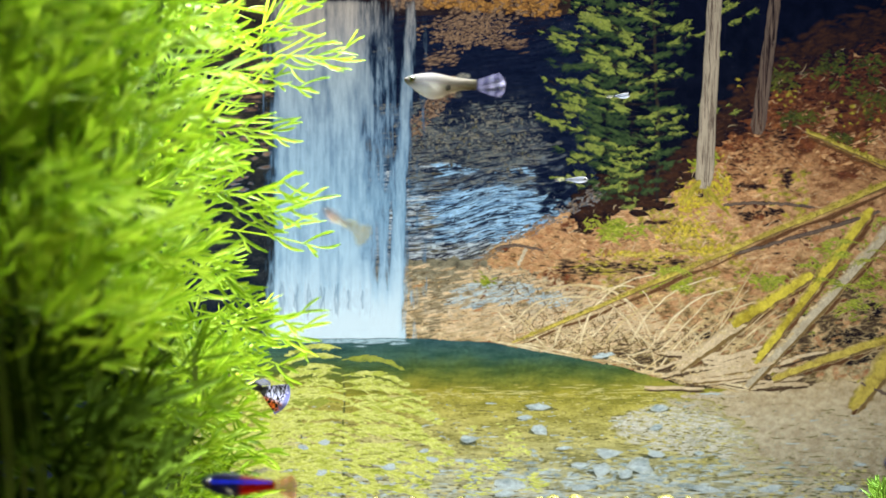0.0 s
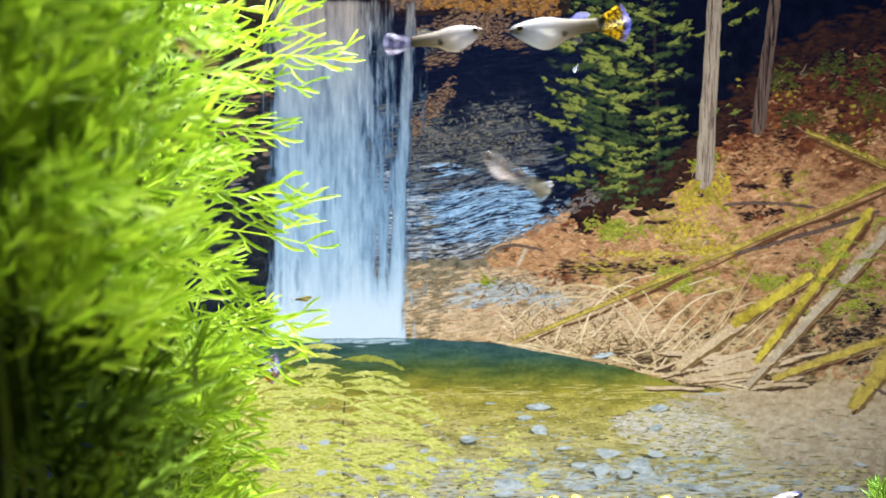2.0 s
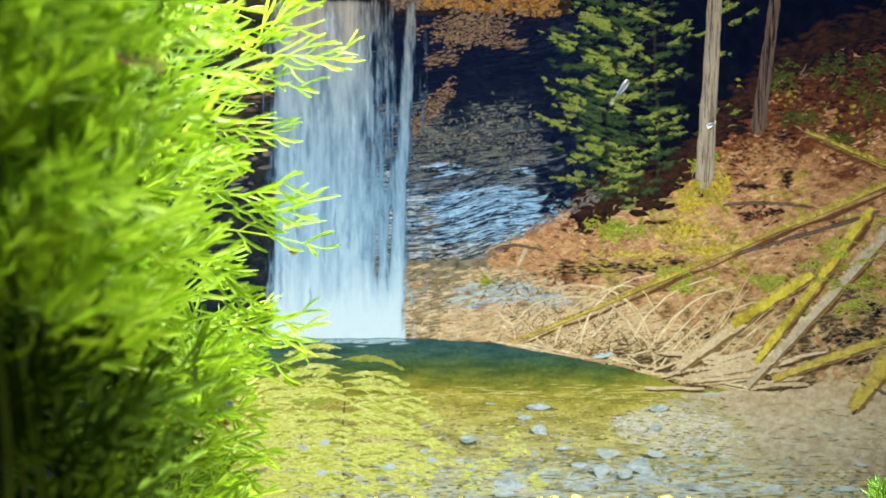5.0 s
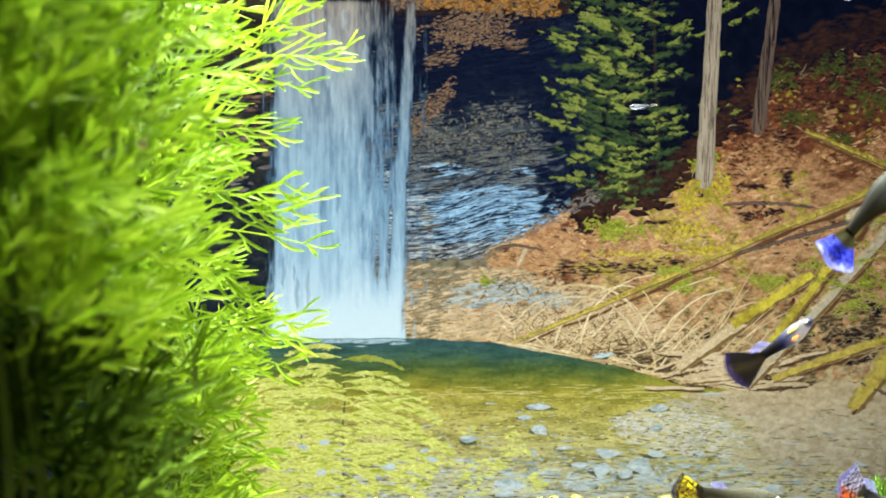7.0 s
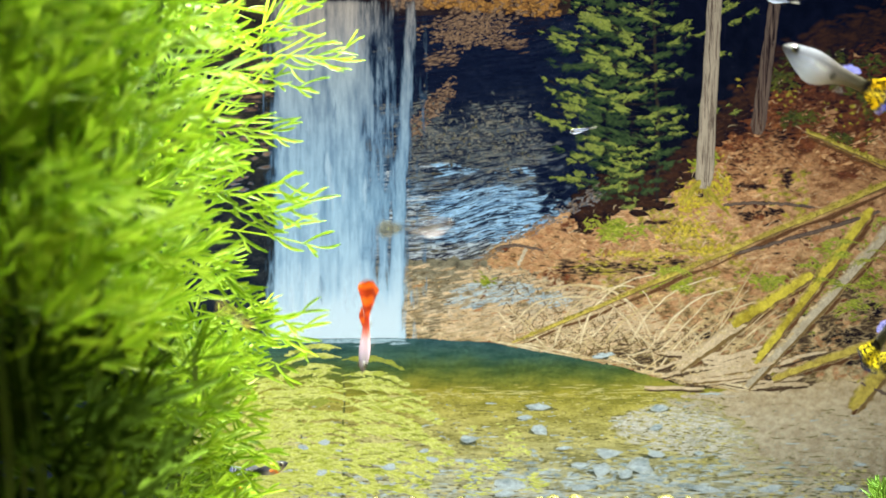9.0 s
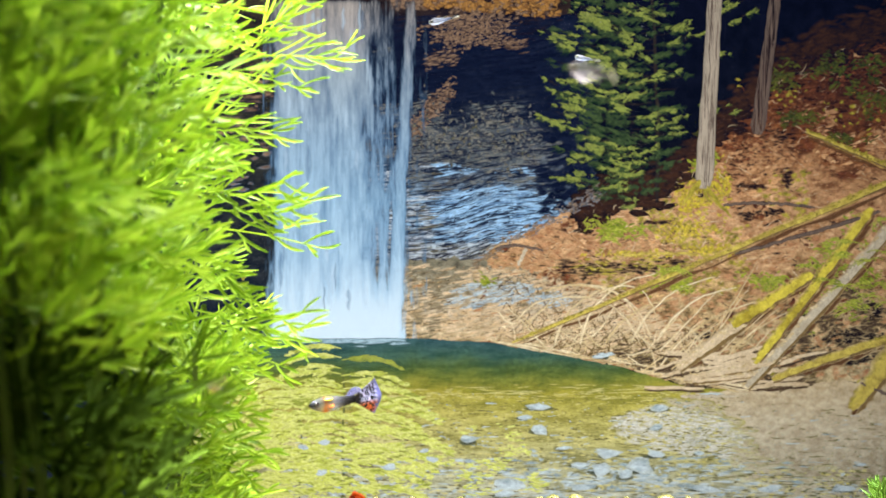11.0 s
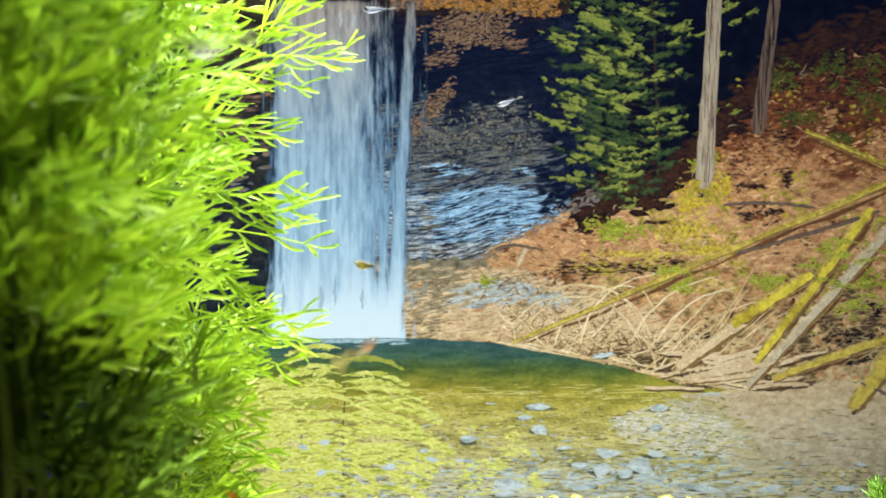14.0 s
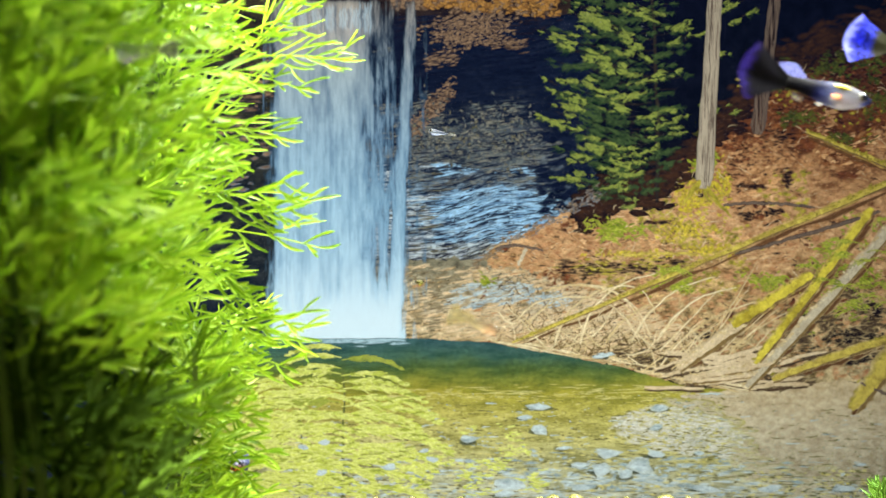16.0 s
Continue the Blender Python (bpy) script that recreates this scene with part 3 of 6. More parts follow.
        if rnd.random() < .14:
            flake(dark, u, v, rnd.uniform(.02, .09), .009, -.15, 15, 4, .4)
    for _ in range(150):
        u = rnd.uniform(9.8, 12.2)
        flake(dark if rnd.random() < .6 else moss, u, 4.72 + rnd.gauss(0, .07) - .03 * (u - 11), rnd.uniform(.06, .2), .03, -.03, 14, 5, .4)
    for _ in range(1500):     # rust-red slope under the second trunk
        u = rnd.uniform(12.9, 15.9)
        v = lerp_line(HILL, u) + abs(rnd.gauss(.75, .4))
        flake(rust if rnd.random() < .7 else dark, u, v, rnd.uniform(.03, .09), rnd.uniform(.01, .03), rnd.uniform(-.3, .3), 12, 5, .4)
    gold = Pieces()
    for u0, v0, su, sv, n in ((12.35, 3.45, .28, .3, 260), (12.1, 4.05, .4, .2, 200), (11.3, 4.5, .7, .05, 110), (12.6, 4.42, .45, .09, 120), (12.75, 3.3, .12, .3, 90), (12.05, 3.5, .15, .2, 70), (13.8, 1.6, .4, .2, 26), (15.0, 2.0, .5, .3, 26)):
        for _ in range(n):
            flake(gold if u0 < 13 and rnd.random() < .7 else moss, rnd.gauss(u0, su * .6), rnd.gauss(v0, sv * .6), rnd.uniform(.02, .07), rnd.uniform(.014, .04), rnd.uniform(-1, 1), 14, 5, .4, 3, .2)
    # dark hollows, and shadows painted under the logs and fallen branch
    for u0, v0, su, sv in ((13.3, 3.82, .3, .1), (13.3, 3.3, .16, .03), (13.85, 2.4, .12, .07), (13.1, 2.35, .1, .05), (11.6, 3.95, .25, .03), (12.45, 3.35, .08, .14), (13.7, 3.75, .15, .04),
                           (15.3, 5.9, .3, .1), (14.3, 5.6, .4, .12), (15.2, 6.35, .4, .08), (13.9, 3.15, .05, .12), (12.6, 5.95, .25, .06), (14.9, 6.0, .34, .12), (14.4, 6.3, .3, .06), (11.4, 4.75, .35, .08), (15.4, 5.5, .25, .15)):
        for _ in range(44 if v0 > 5 else 16):
            flake(dark, rnd.gauss(u0, su * .6), rnd.gauss(v0, sv * .6), rnd.uniform(.03, .12), rnd.uniform(.02, .04), rnd.uniform(-.3, .3), 15, 6, .4, 3, .25)
    roots, straws = Pieces(), Pieces()
    for _ in range(900):      # fine roots, twigs and dirt lines
        u = rnd.uniform(8.8, 15.9)
        v = rnd.uniform(lerp_line(HILL, u) + .3, lerp_line(SHORE, u) - .12)
        ln, ang = rnd.uniform(.03, .22), rnd.uniform(-1.2, .9)
        stroke(roots if rnd.random() < .55 else straws, bend((u, v), (u + ln * math.cos(ang), v + ln * math.sin(ang)), 4, rnd.uniform(-.03, .03), .006), rnd.uniform(.01, .022), .006, 16, 2, .3, .1, .4)
    scree = Pieces()
    for _ in range(200):      # scree and weeds where the slope meets the wet rock
        u = rnd.uniform(8.4, 10.7)
        slab(scree, u, lerp_line(HILL, u) + rnd.gauss(.0, .07), rnd.uniform(.015, .06), rnd.uniform(.01, .025), rnd.uniform(-.8, .1), 17, .3)
    layer("scree", scree, film_colour("scree_light", ["3a3022", "6c5a40", "947858", "4c4230", "80684a"], 70, (1, 1, 1.4), .3, "cliff"))
    rim = Pieces()
    for _ in range(760):      # the slope sinks into shade under the trees
        u = rnd.uniform(10.2, 15.9)
        flake(rim, u, lerp_line(HILL, u) + rnd.gauss(.10, .17), rnd.uniform(.08, .24), rnd.uniform(.03, .08), rnd.uniform(-.7, .2), 16, 8, .4, 1, .05)
    layer("slope_shade", rim, film_colour("slope_shade_light", ["181010", "301e12", "442a16", "241710"], 60, (1, 1, 1.4), .3, "forest"))
    layer("dirt_lines", roots, HOLE)
    layer("straws", straws, DRIFT)
    layer("rust_litter_and_shade", rust, RUST)
    layer("leaf_litter", litter, LITTER)
    layer("sunlit_earth", peach, film_colour("sunlit_earth_light", ["b47c48", "d8a068", "ecc08c", "c48c54"], 60, (1, 1, 1.6), .28, under="hill"))
    layer("moss", moss, MOSS, "yellow moss on the screen")
    layer("golden_moss", gold, film_colour("golden_moss_light", ["6c5c14", "b4a024", "d4bc34", "948420"], 90, (1, 1, 1), .3, "hill"), "golden moss round the trunk on the screen")
    layer("hollows_and_shade", dark, HOLE)
    for _ in range(70):       # the undercut between cliff and bank
        u = rnd.uniform(7.15, 9.2)
        slab(dark, u, 4.6 - .05 * (u - 8) + rnd.gauss(0, .03), rnd.uniform(.05, .2), rnd.uniform(.008, .02), -.04, 14, .3)
    layer("bank_rock", tan, TAN)
    layer("shaded_bank_rock", brown, film_colour("shaded_bank_rock_light", ["4c4230", "7c6e50", "948462", "60543c", "8c8058"], 60, (1, 1, 1.8), .28, under="bank"))
    layer("flat_slate", grey, film_colour("slate_light", ["6c7878", "a0b0b4", "c4d0d0", "8c9490"], 60, (1, 1, 2), .25, "bank"), "flat grey slate on the screen")


def bough(P, D, T, a, b, lift, lush=1.0):
    """A climbing bough: a rib with ragged side twigs, lit fingers above and shaded ones beneath."""
    rib = bend(a, b, 10, (.06 if b[0] > a[0] else -.06) * abs(b[0] - a[0]), .02)
    stroke(T, rib, .02, .008, lift - 2, 2)
    ln = math.hypot(b[0] - a[0], b[1] - a[1])
    way = 1 if b[0] > a[0] else -1
    n = int(ln * 34 * lush)
    for k in range(n):
        t = .15 + .85 * (k + rnd.random()) / n
        x, y = rib[min(10, int(t * 10))]
        x += rnd.gauss(0, .03)
        if noise.noise((x * 6, y * 9, 4.0)) < -.12:
            continue
        size = (.045 + .07 * ln * (1.1 - .5 * t)) * rnd.uniform(.5, 1.5)
        for s in (-1, 1, -1):
            ang = rnd.uniform(.1, 1.0) * s + .12
            ex, ey = x + way * size * math.cos(ang), y + size * math.sin(ang) * .62
            Q = P if s < 0 or rnd.random() < .3 else D
            stroke(Q, bend((x, y), (ex, ey), 3, rnd.uniform(-.012, .012), .008), .014, .007, lift + 2 * (Q is P), 2, .5, .35, .5)
            for _ in range(7):
                q = rnd.uniform(.1, 1.2)
                flake(Q, x + (ex - x) * q, y + (ey - y) * q, rnd.uniform(.018, .042), rnd.uniform(.0025, .0045), way * (ang + rnd.uniform(-.6, .6)), lift + 3 * (Q is P) + rnd.random(), 4, .4, 2, .5)


def trees():
    L, D, M, T = Pieces(), Pieces(), Pieces(), Pieces()
    stroke(T, bend((11.62, 3.6), (11.5, -0.3), 14, 0.05, .02), 0.08, 0.05, 16, 5)
    for k in range(96):       # shaded inner boughs
        v0 = -.1 + 3.6 * ((k + rnd.random()) / 96)
        way = -1 if k % 5 < 3 else 1
        ln = (1.5 if way < 0 else .75) * (1.0 - .35 * max(0, v0 - 2.4)) * rnd.uniform(.5, 1.0)
        a = (11.35 + rnd.uniform(-.3, .2), v0)
        bough(M, D, T, a, (a[0] + way * ln, v0 - ln * rnd.uniform(-.05, .4)), 20, .9)
    for u, v, ln in ((9.62, .72, -.75), (10.3, .95, -.8), (10.25, 1.45, -.5), (9.5, 2.05, -.7), (9.9, 1.82, -.55), (10.3, 2.5, -.7), (10.2, .3, -.8), (10.75, 2.85, -.7), (9.75, 3.1, -.55),
                     (11.95, 1.28, .6), (11.9, 1.98, .65), (12.1, 2.25, .45), (11.4, 1.72, .5), (11.3, 3.45, .35), (11.2, 3.05, .5), (12.3, .48, .7), (13.2, .2, .5), (11.1, .15, -.7), (10.65, 1.25, -.6), (11.5, 2.62, .4),
                     (12.9, 1.05, .3), (12.85, 1.9, .25), (10.0, 2.75, -.5), (9.95, .2, -.6), (10.5, .5, -.6), (10.95, .75, -.5), (9.75, 1.45, -.4), (10.65, 1.95, -.5)):
        for j in range(5):    # lit outer boughs: a tip and the length of its bough
            tip = (u + rnd.gauss(0, .12) - rnd.uniform(0, .5) * ln, v + rnd.gauss(0, .09))
            out = ln * rnd.uniform(.4, .9)
            bough(L, M, T, (tip[0] - out, tip[1] + abs(out) * rnd.uniform(.1, .6)), tip, 26, 1.1)
    layer("conifer_boughs", L, LEAF, "bright green conifer boughs on the screen")
    layer("conifer_midtones", M, film_colour("conifer_half_light", ["0a120c", "2c3e22", "4c5e30", "121e12"], 90, (1, 1, 1), .3, under="forest"))
    layer("conifer_shade", D, DARKLEAF)
    layer("conifer_twigs", T, film_colour("shaded_twig_light", ["140f0c", "2c241c", "3a3024"], 80, (1, 1, 1), .3, "forest"))
    F, G = Pieces(), Pieces()
    for u0, v0, su, sv, n in ((10.8, 4.05, .38, .16, 26), (14.7, 1.2, .3, .2, 14), (14.1, 2.1, .25, .15, 14), (13.8, 1.4, .3, .2, 12), (15.3, 1.8, .4, .25, 18), (14.9, 2.45, .25, .12, 8),
                             (11.9, 4.95, .35, .18, 26), (15.2, 5.1, .45, .5, 22), (14.7, 4.7, .35, .35, 16), (15.3, 4.2, .3, .25, 10), (14.4, 5.5, .4, .3, 12), (13.6, 5.0, .3, .2, 14), (12.4, 2.9, .2, .3, 10), (8.7, 5.0, .16, .06, 3), (15.4, 1.2, .3, .2, 10)):
        for _ in range(n):
            u, v = rnd.gauss(u0, su * .6), rnd.gauss(v0, sv * .6)
            for _ in range(8):
                flake(G if v < 2.6 and u > 12 else F, u + rnd.gauss(0, .07), v + rnd.gauss(0, .05), rnd.uniform(.03, .08), rnd.uniform(.012, .025), rnd.uniform(-.9, .9), 30, 5, .4, 3, .4)
    N = Pieces()
    for u0, v0, size, k in ((15.2, 4.5, .34, 4), (14.75, 4.35, .3, 3), (15.35, 5.15, .34, 4), (14.6, 5.0, .28, 3), (14.9, 5.45, .26, 3), (15.5, 3.95, .24, 2), (11.85, 4.85, .24, 3), (12.0, 5.05, .2, 2), (10.85, 4.05, .2, 4), (14.2, 4.75, .2, 2), (13.7, 5.0, .16, 2)):
        for _ in range(k):
            cu, cv = u0 + rnd.gauss(0, size * .5), v0 + rnd.gauss(0, size * .4)
            for _ in range(6):        # arching fronds with small leaflets
                ang, ln = rnd.uniform(-3.3, .2), size * rnd.uniform(.6, 1.15)
                pts = [(cu + ln * t * math.cos(ang), cv + ln * t * math.sin(ang) * .7 + .5 * ln * t * t) for t in (0, .17, .33, .5, .67, .83, 1)]
                stroke(N, pts, .014, .006, 66, 2, 0, .6)
                for j in range(1, 7):
                    for q in (-1, 1):
                        w = ln * .24 * (1.1 - .12 * j)
                        flake(N, pts[j][0] + q * w * .45, pts[j][1] + w * .15, w * .5, .008, q * .4, 67 + rnd.random(), 4, .3, 2, .6)
    layer("fern_fronds", N, film_colour("fern_frond_light", ["343e0c", "7c8a20", "bcc044", "54621a", "a0a830"], 90, (1, 1, 1), .3, "hill"), "yellow-green fern fronds over the logs on the screen")
    layer("undergrowth", F, film_colour("fern_light", ["38480e", "7c8c1e", "a0a82c", "566a18"], 90, (1, 1, 1), 0.3, "hill"), "yellow-green ferns and bushes on the screen")
    layer("shaded_undergrowth", G, film_colour("shaded_fern_light", ["141c0a", "38421a", "5c621e", "242e10"], 90, (1, 1, 1), 0.3, "hill"), "dim ferns on the screen")
    for a, b, w0, w1, mat, lab in (((12.42, 3.35), (12.64, -0.3), .32, .25, BARK, "tall pale grey trunk on the screen"),
                                   ((13.36, 2.4), (13.72, -0.3), .27, .19, DARKBARK, "leaning brown trunk on the screen")):
        T = Pieces()
        pts = bend(a, b, 18, 0, .008)
        stroke(T, pts, w0, w1, 36, 10, .05, .5)
        trunk = layer("tree_trunk", T, mat, lab)
        R = Pieces()
        for _ in range(46):
            t = rnd.random()
            k = min(17, int(t * 18))
            off = rnd.uniform(-.42, .42) * w1
            p = pts[k]
            stroke(R, bend((p[0] + off, p[1]), (p[0] + off + .02, p[1] - rnd.uniform(.3, .8)), 4, 0, .01), .016, .006, 47, 2, .3, 0.0, .2)
        layer("bark_ridge", R, DARKBARK if mat is BARK else HOLE, "", trunk)
    R = Pieces()
    for b in ((12.2, 3.5), (12.75, 3.7), (12.55, 3.6), (12.05, 3.65), (12.9, 3.85)):
        stroke(R, bend((12.42, 3.2), b, 6, .04, .02), .14, .04, 37, 8)
    layer("root", R, MOSS, "mossy roots on the screen")


def logs():
    for a, b, w0, w1, sag, mat, lab in (
            ((9.05, 6.05), (15.9, 3.15), .07, .17, .0, LOG, "long thin mossy log on the screen"),
            ((13.15, 6.82), (15.95, 3.75), .16, .27, .03, GREYLOG, "bare grey log on the screen"),
            ((13.3, 6.42), (15.35, 3.7), .16, .22, .02, GOLDLOG, "bright yellow mossy log on the screen"),
            ((12.9, 5.75), (14.3, 4.85), .26, .22, .0, GOLDLOG, "short mossy log on the screen"),
            ((11.95, 6.5), (13.08, 5.72), .18, .3, .0, DRIFT, "pale broken log on the screen"),
            ((13.6, 6.7), (15.95, 5.9), .14, .2, -.03, LOG, "low mossy log on the screen"),
            ((14.98, 7.22), (16.0, 5.95), .2, .6, .0, LOG, "thick mossy root on the screen"),
            ((12.05, 6.68), (13.6, 6.4), .14, .12, .02, DRIFT, "pale driftwood on the screen"),
            ((14.2, 2.35), (15.95, 3.1), .1, .14, .0, LOG, "leaning mossy log on the screen"),
            ((12.75, 3.64), (14.35, 3.68), .06, .05, -.05, DARKBARK, "thin fallen branch on the screen"),
            ((12.2, 6.72), (13.4, 6.58), .13, .09, .02, DRIFT, "flat driftwood on the screen"),
            ((12.95, 4.5), (15.5, 3.75), .06, .08, .02, DARKBARK, "dark fallen branch on the screen"),
            ((11.0, 4.52), (12.3, 4.5), .06, .05, -.02, LOG, "thin mossy branch on the screen"),
            ((12.0, 7.0), (13.0, 6.99), .06, .05, .0, GREYLOG, "flat driftwood on the screen"),
            ((15.15, 6.75), (15.95, 7.1), .06, .05, .0, DARKBARK, "dark stick on the screen"),
            ((8.75, 4.42), (9.6, 4.45), .06, .04, -.08, DARKBARK, "grey root on the screen"),
            ((9.15, 4.7), (9.3, 4.4), .06, .07, .0, GREYLOG, "grey root on the screen")):
        P = Pieces()
        stroke(P, bend(a, b, 22, sag, .014), w0, w1, 44 + rnd.uniform(0, 6), 14, .12, .1)
        log = layer("fallen_log", P, mat, lab)
        ln = math.hypot(b[0] - a[0], b[1] - a[1])
        if w0 > .065:
            U = Pieces()      # the shaded underside
            d = (b[0] - a[0]) / ln, (b[1] - a[1]) / ln
            off = .32 * (w0 + w1) / 2
            stroke(U, bend((a[0] - d[1] * off, a[1] + d[0] * off), (b[0] - d[1] * off, b[1] + d[0] * off), 18, sag, .012), w0 * .32, w1 * .32, 57, 2, .5, .1)
            layer("log_underside", U, LOGUNDER, "", log)
            Q, M = Pieces(), Pieces()
            stroke(Q, bend((a[0] + .06, a[1] + .1), (b[0] + .06, b[1] + .12), 16, sag, .03), w0 * .6, w1 * .6, 34, 3, .5, 0.0)
            layer("log_shade", Q, LOGSHADE, "", log)
            for _ in range(int(ln * 26)):
                t = rnd.random()
                w = w0 + (w1 - w0) * t
                flake(M, a[0] + (b[0] - a[0]) * t + rnd.gauss(0, w * .25), a[1] + (b[1] - a[1]) * t - abs(rnd.gauss(0, w * .25)), rnd.uniform(.02, .07), rnd.uniform(.012, .03), rnd.uniform(-.9, .3), 58, 6, .4, 3, .3)
            layer("log_moss", M, TWIG if mat in (GREYLOG, DRIFT) else MOSS, "", log)
    H = Pieces()
    for _ in range(240):      # gaps between the stranded wood
        u = rnd.uniform(10.9, 14.4)
        slab(H, u, lerp_line(SHORE, u) - abs(rnd.gauss(.02, .2)), rnd.uniform(.03, .16), rnd.uniform(.008, .03), rnd.uniform(-.5, .15), 39, .4)
    # shadow painted as dark patches beneath the right-hand logs
    for u0, v0, su, sv in ((15.2, 6.15, .3, .1), (14.7, 6.25, .3, .08), (15.5, 6.45, .12, .1), (14.6, 5.75, .3, .12), (15.35, 5.7, .2, .12), (14.1, 6.0, .2, .1), (15.0, 5.2, .2, .12)):
        for _ in range(34):
            flake(H, rnd.gauss(u0, su * .6), rnd.gauss(v0, sv * .6), rnd.uniform(.03, .13), rnd.uniform(.015, .045), rnd.uniform(-.5, .2), 40, 7, .4, 2, .2)
    layer("driftwood_gaps_and_shade", H, film_colour("gap_and_shade_light", ["30241a", "54422c", "44341f"], 70, (1, 1, 1), .3, "hill"))
    for k in range(26):       # pale driftwood along the shore
        u, v = rnd.uniform(11.6, 14.3), rnd.uniform(6.25, 6.85)
        ln, sl = rnd.uniform(.25, .6), rnd.uniform(-.35, .12)
        P = Pieces()
        stroke(P, bend((u - ln, v - ln * sl), (u + ln, v + ln * sl), 8, rnd.uniform(-.04, .04), .012), rnd.uniform(.05, .1), rnd.uniform(.04, .08), 42 + k % 5, 8, .2, .3)
        wood = layer("driftwood", P, DRIFT)
        Q = Pieces()
        stroke(Q, bend((u - ln, v - ln * sl + .05), (u + ln, v + ln * sl + .05), 8, 0, .012), .05, .04, 41.5, 2, .3, .45)
        layer("driftwood_shade", Q, DRIFTSHADE, "", wood)
    T = Pieces()
    for _ in range(40):       # dead twigs tangled along the shore
        u = rnd.uniform(9.0, 13.6)
        base = lerp_line(SHORE, u) - rnd.uniform(0.0, .5)
        ln = rnd.uniform(.25, 1.1)
        ang = rnd.choice((rnd.uniform(-2.6, -2.0), rnd.uniform(-1.3, -.4)))
        b = (u + ln * math.cos(ang), base + ln * math.sin(ang))
        if b[1] < lerp_line([(8.5, 5.4), (10.5, 4.75), (14.0, 4.4)], b[0]):
            continue
        stroke(T, bend((u, base), b, 8, rnd.uniform(-.18, .18), .015), rnd.uniform(.02, .04), .01, 38 + rnd.uniform(0, 6), 3)
    for k in range(6):        # arching pale boughs
        u = 10.0 + k * .45
        stroke(T, bend((u - .2, 6.1 - .02 * k), (u + 1.2 + rnd.uniform(-.3, .3), 5.0 + rnd.uniform(-.3, .3)), 12, rnd.uniform(-.35, -.12), .015), .05, .02, 40, 3)
    for k in range(5):
        stroke(T, bend((9.6 + k * .24, 5.1 + rnd.uniform(-.1, .2)), (11.2 + k * .1, 5.9 + rnd.uniform(-.3, .2)), 12, rnd.uniform(-.5, -.25), .015), .035, .015, 40, 3)
    for k in range(17):       # straight sticks leaning up the slope
        u, v = rnd.uniform(11.3, 13.2), rnd.uniform(6.0, 6.65)
        ln, ang = rnd.uniform(.7, 1.9), rnd.uniform(-1.05, -.55)
        stroke(T, bend((u, v), (u + ln * math.cos(ang), v + ln * math.sin(ang)), 9, rnd.uniform(-.06, .06), .014), rnd.uniform(.025, .05), .012, 40, 3)
    for _ in range(40):
        u = rnd.uniform(8.8, 13.4)
        v = lerp_line(SHORE, u) - abs(rnd.gauss(.03, .06))
        ln = rnd.uniform(.1, .4)
        stroke(T, bend((u - ln, v - ln * .2), (u + ln, v + ln * rnd.uniform(.0, .35)), 5, 0, .012), rnd.uniform(.03, .06), .02, 40, 3)
    layer("dead_twigs", T, TWIG, "tangle of pale dead twigs on the screen")
    S = Pieces()
    for _ in range(420):
        u = rnd.uniform(9.0, 14.2)
        v = lerp_line(SHORE, u) - abs(rnd.gauss(.1, .45))
        stroke(S, bend((u, v), (u + rnd.uniform(-.2, .2), v - rnd.uniform(.0, .2)), 4, .02, .012), rnd.uniform(.015, .04), .01, 33, 2)
    layer("twig_shade", S, film_colour("twig_shade_light", ["4c3a20", "705830", "604824"], 80, (1, 1, 1), 0.3, "bank"))


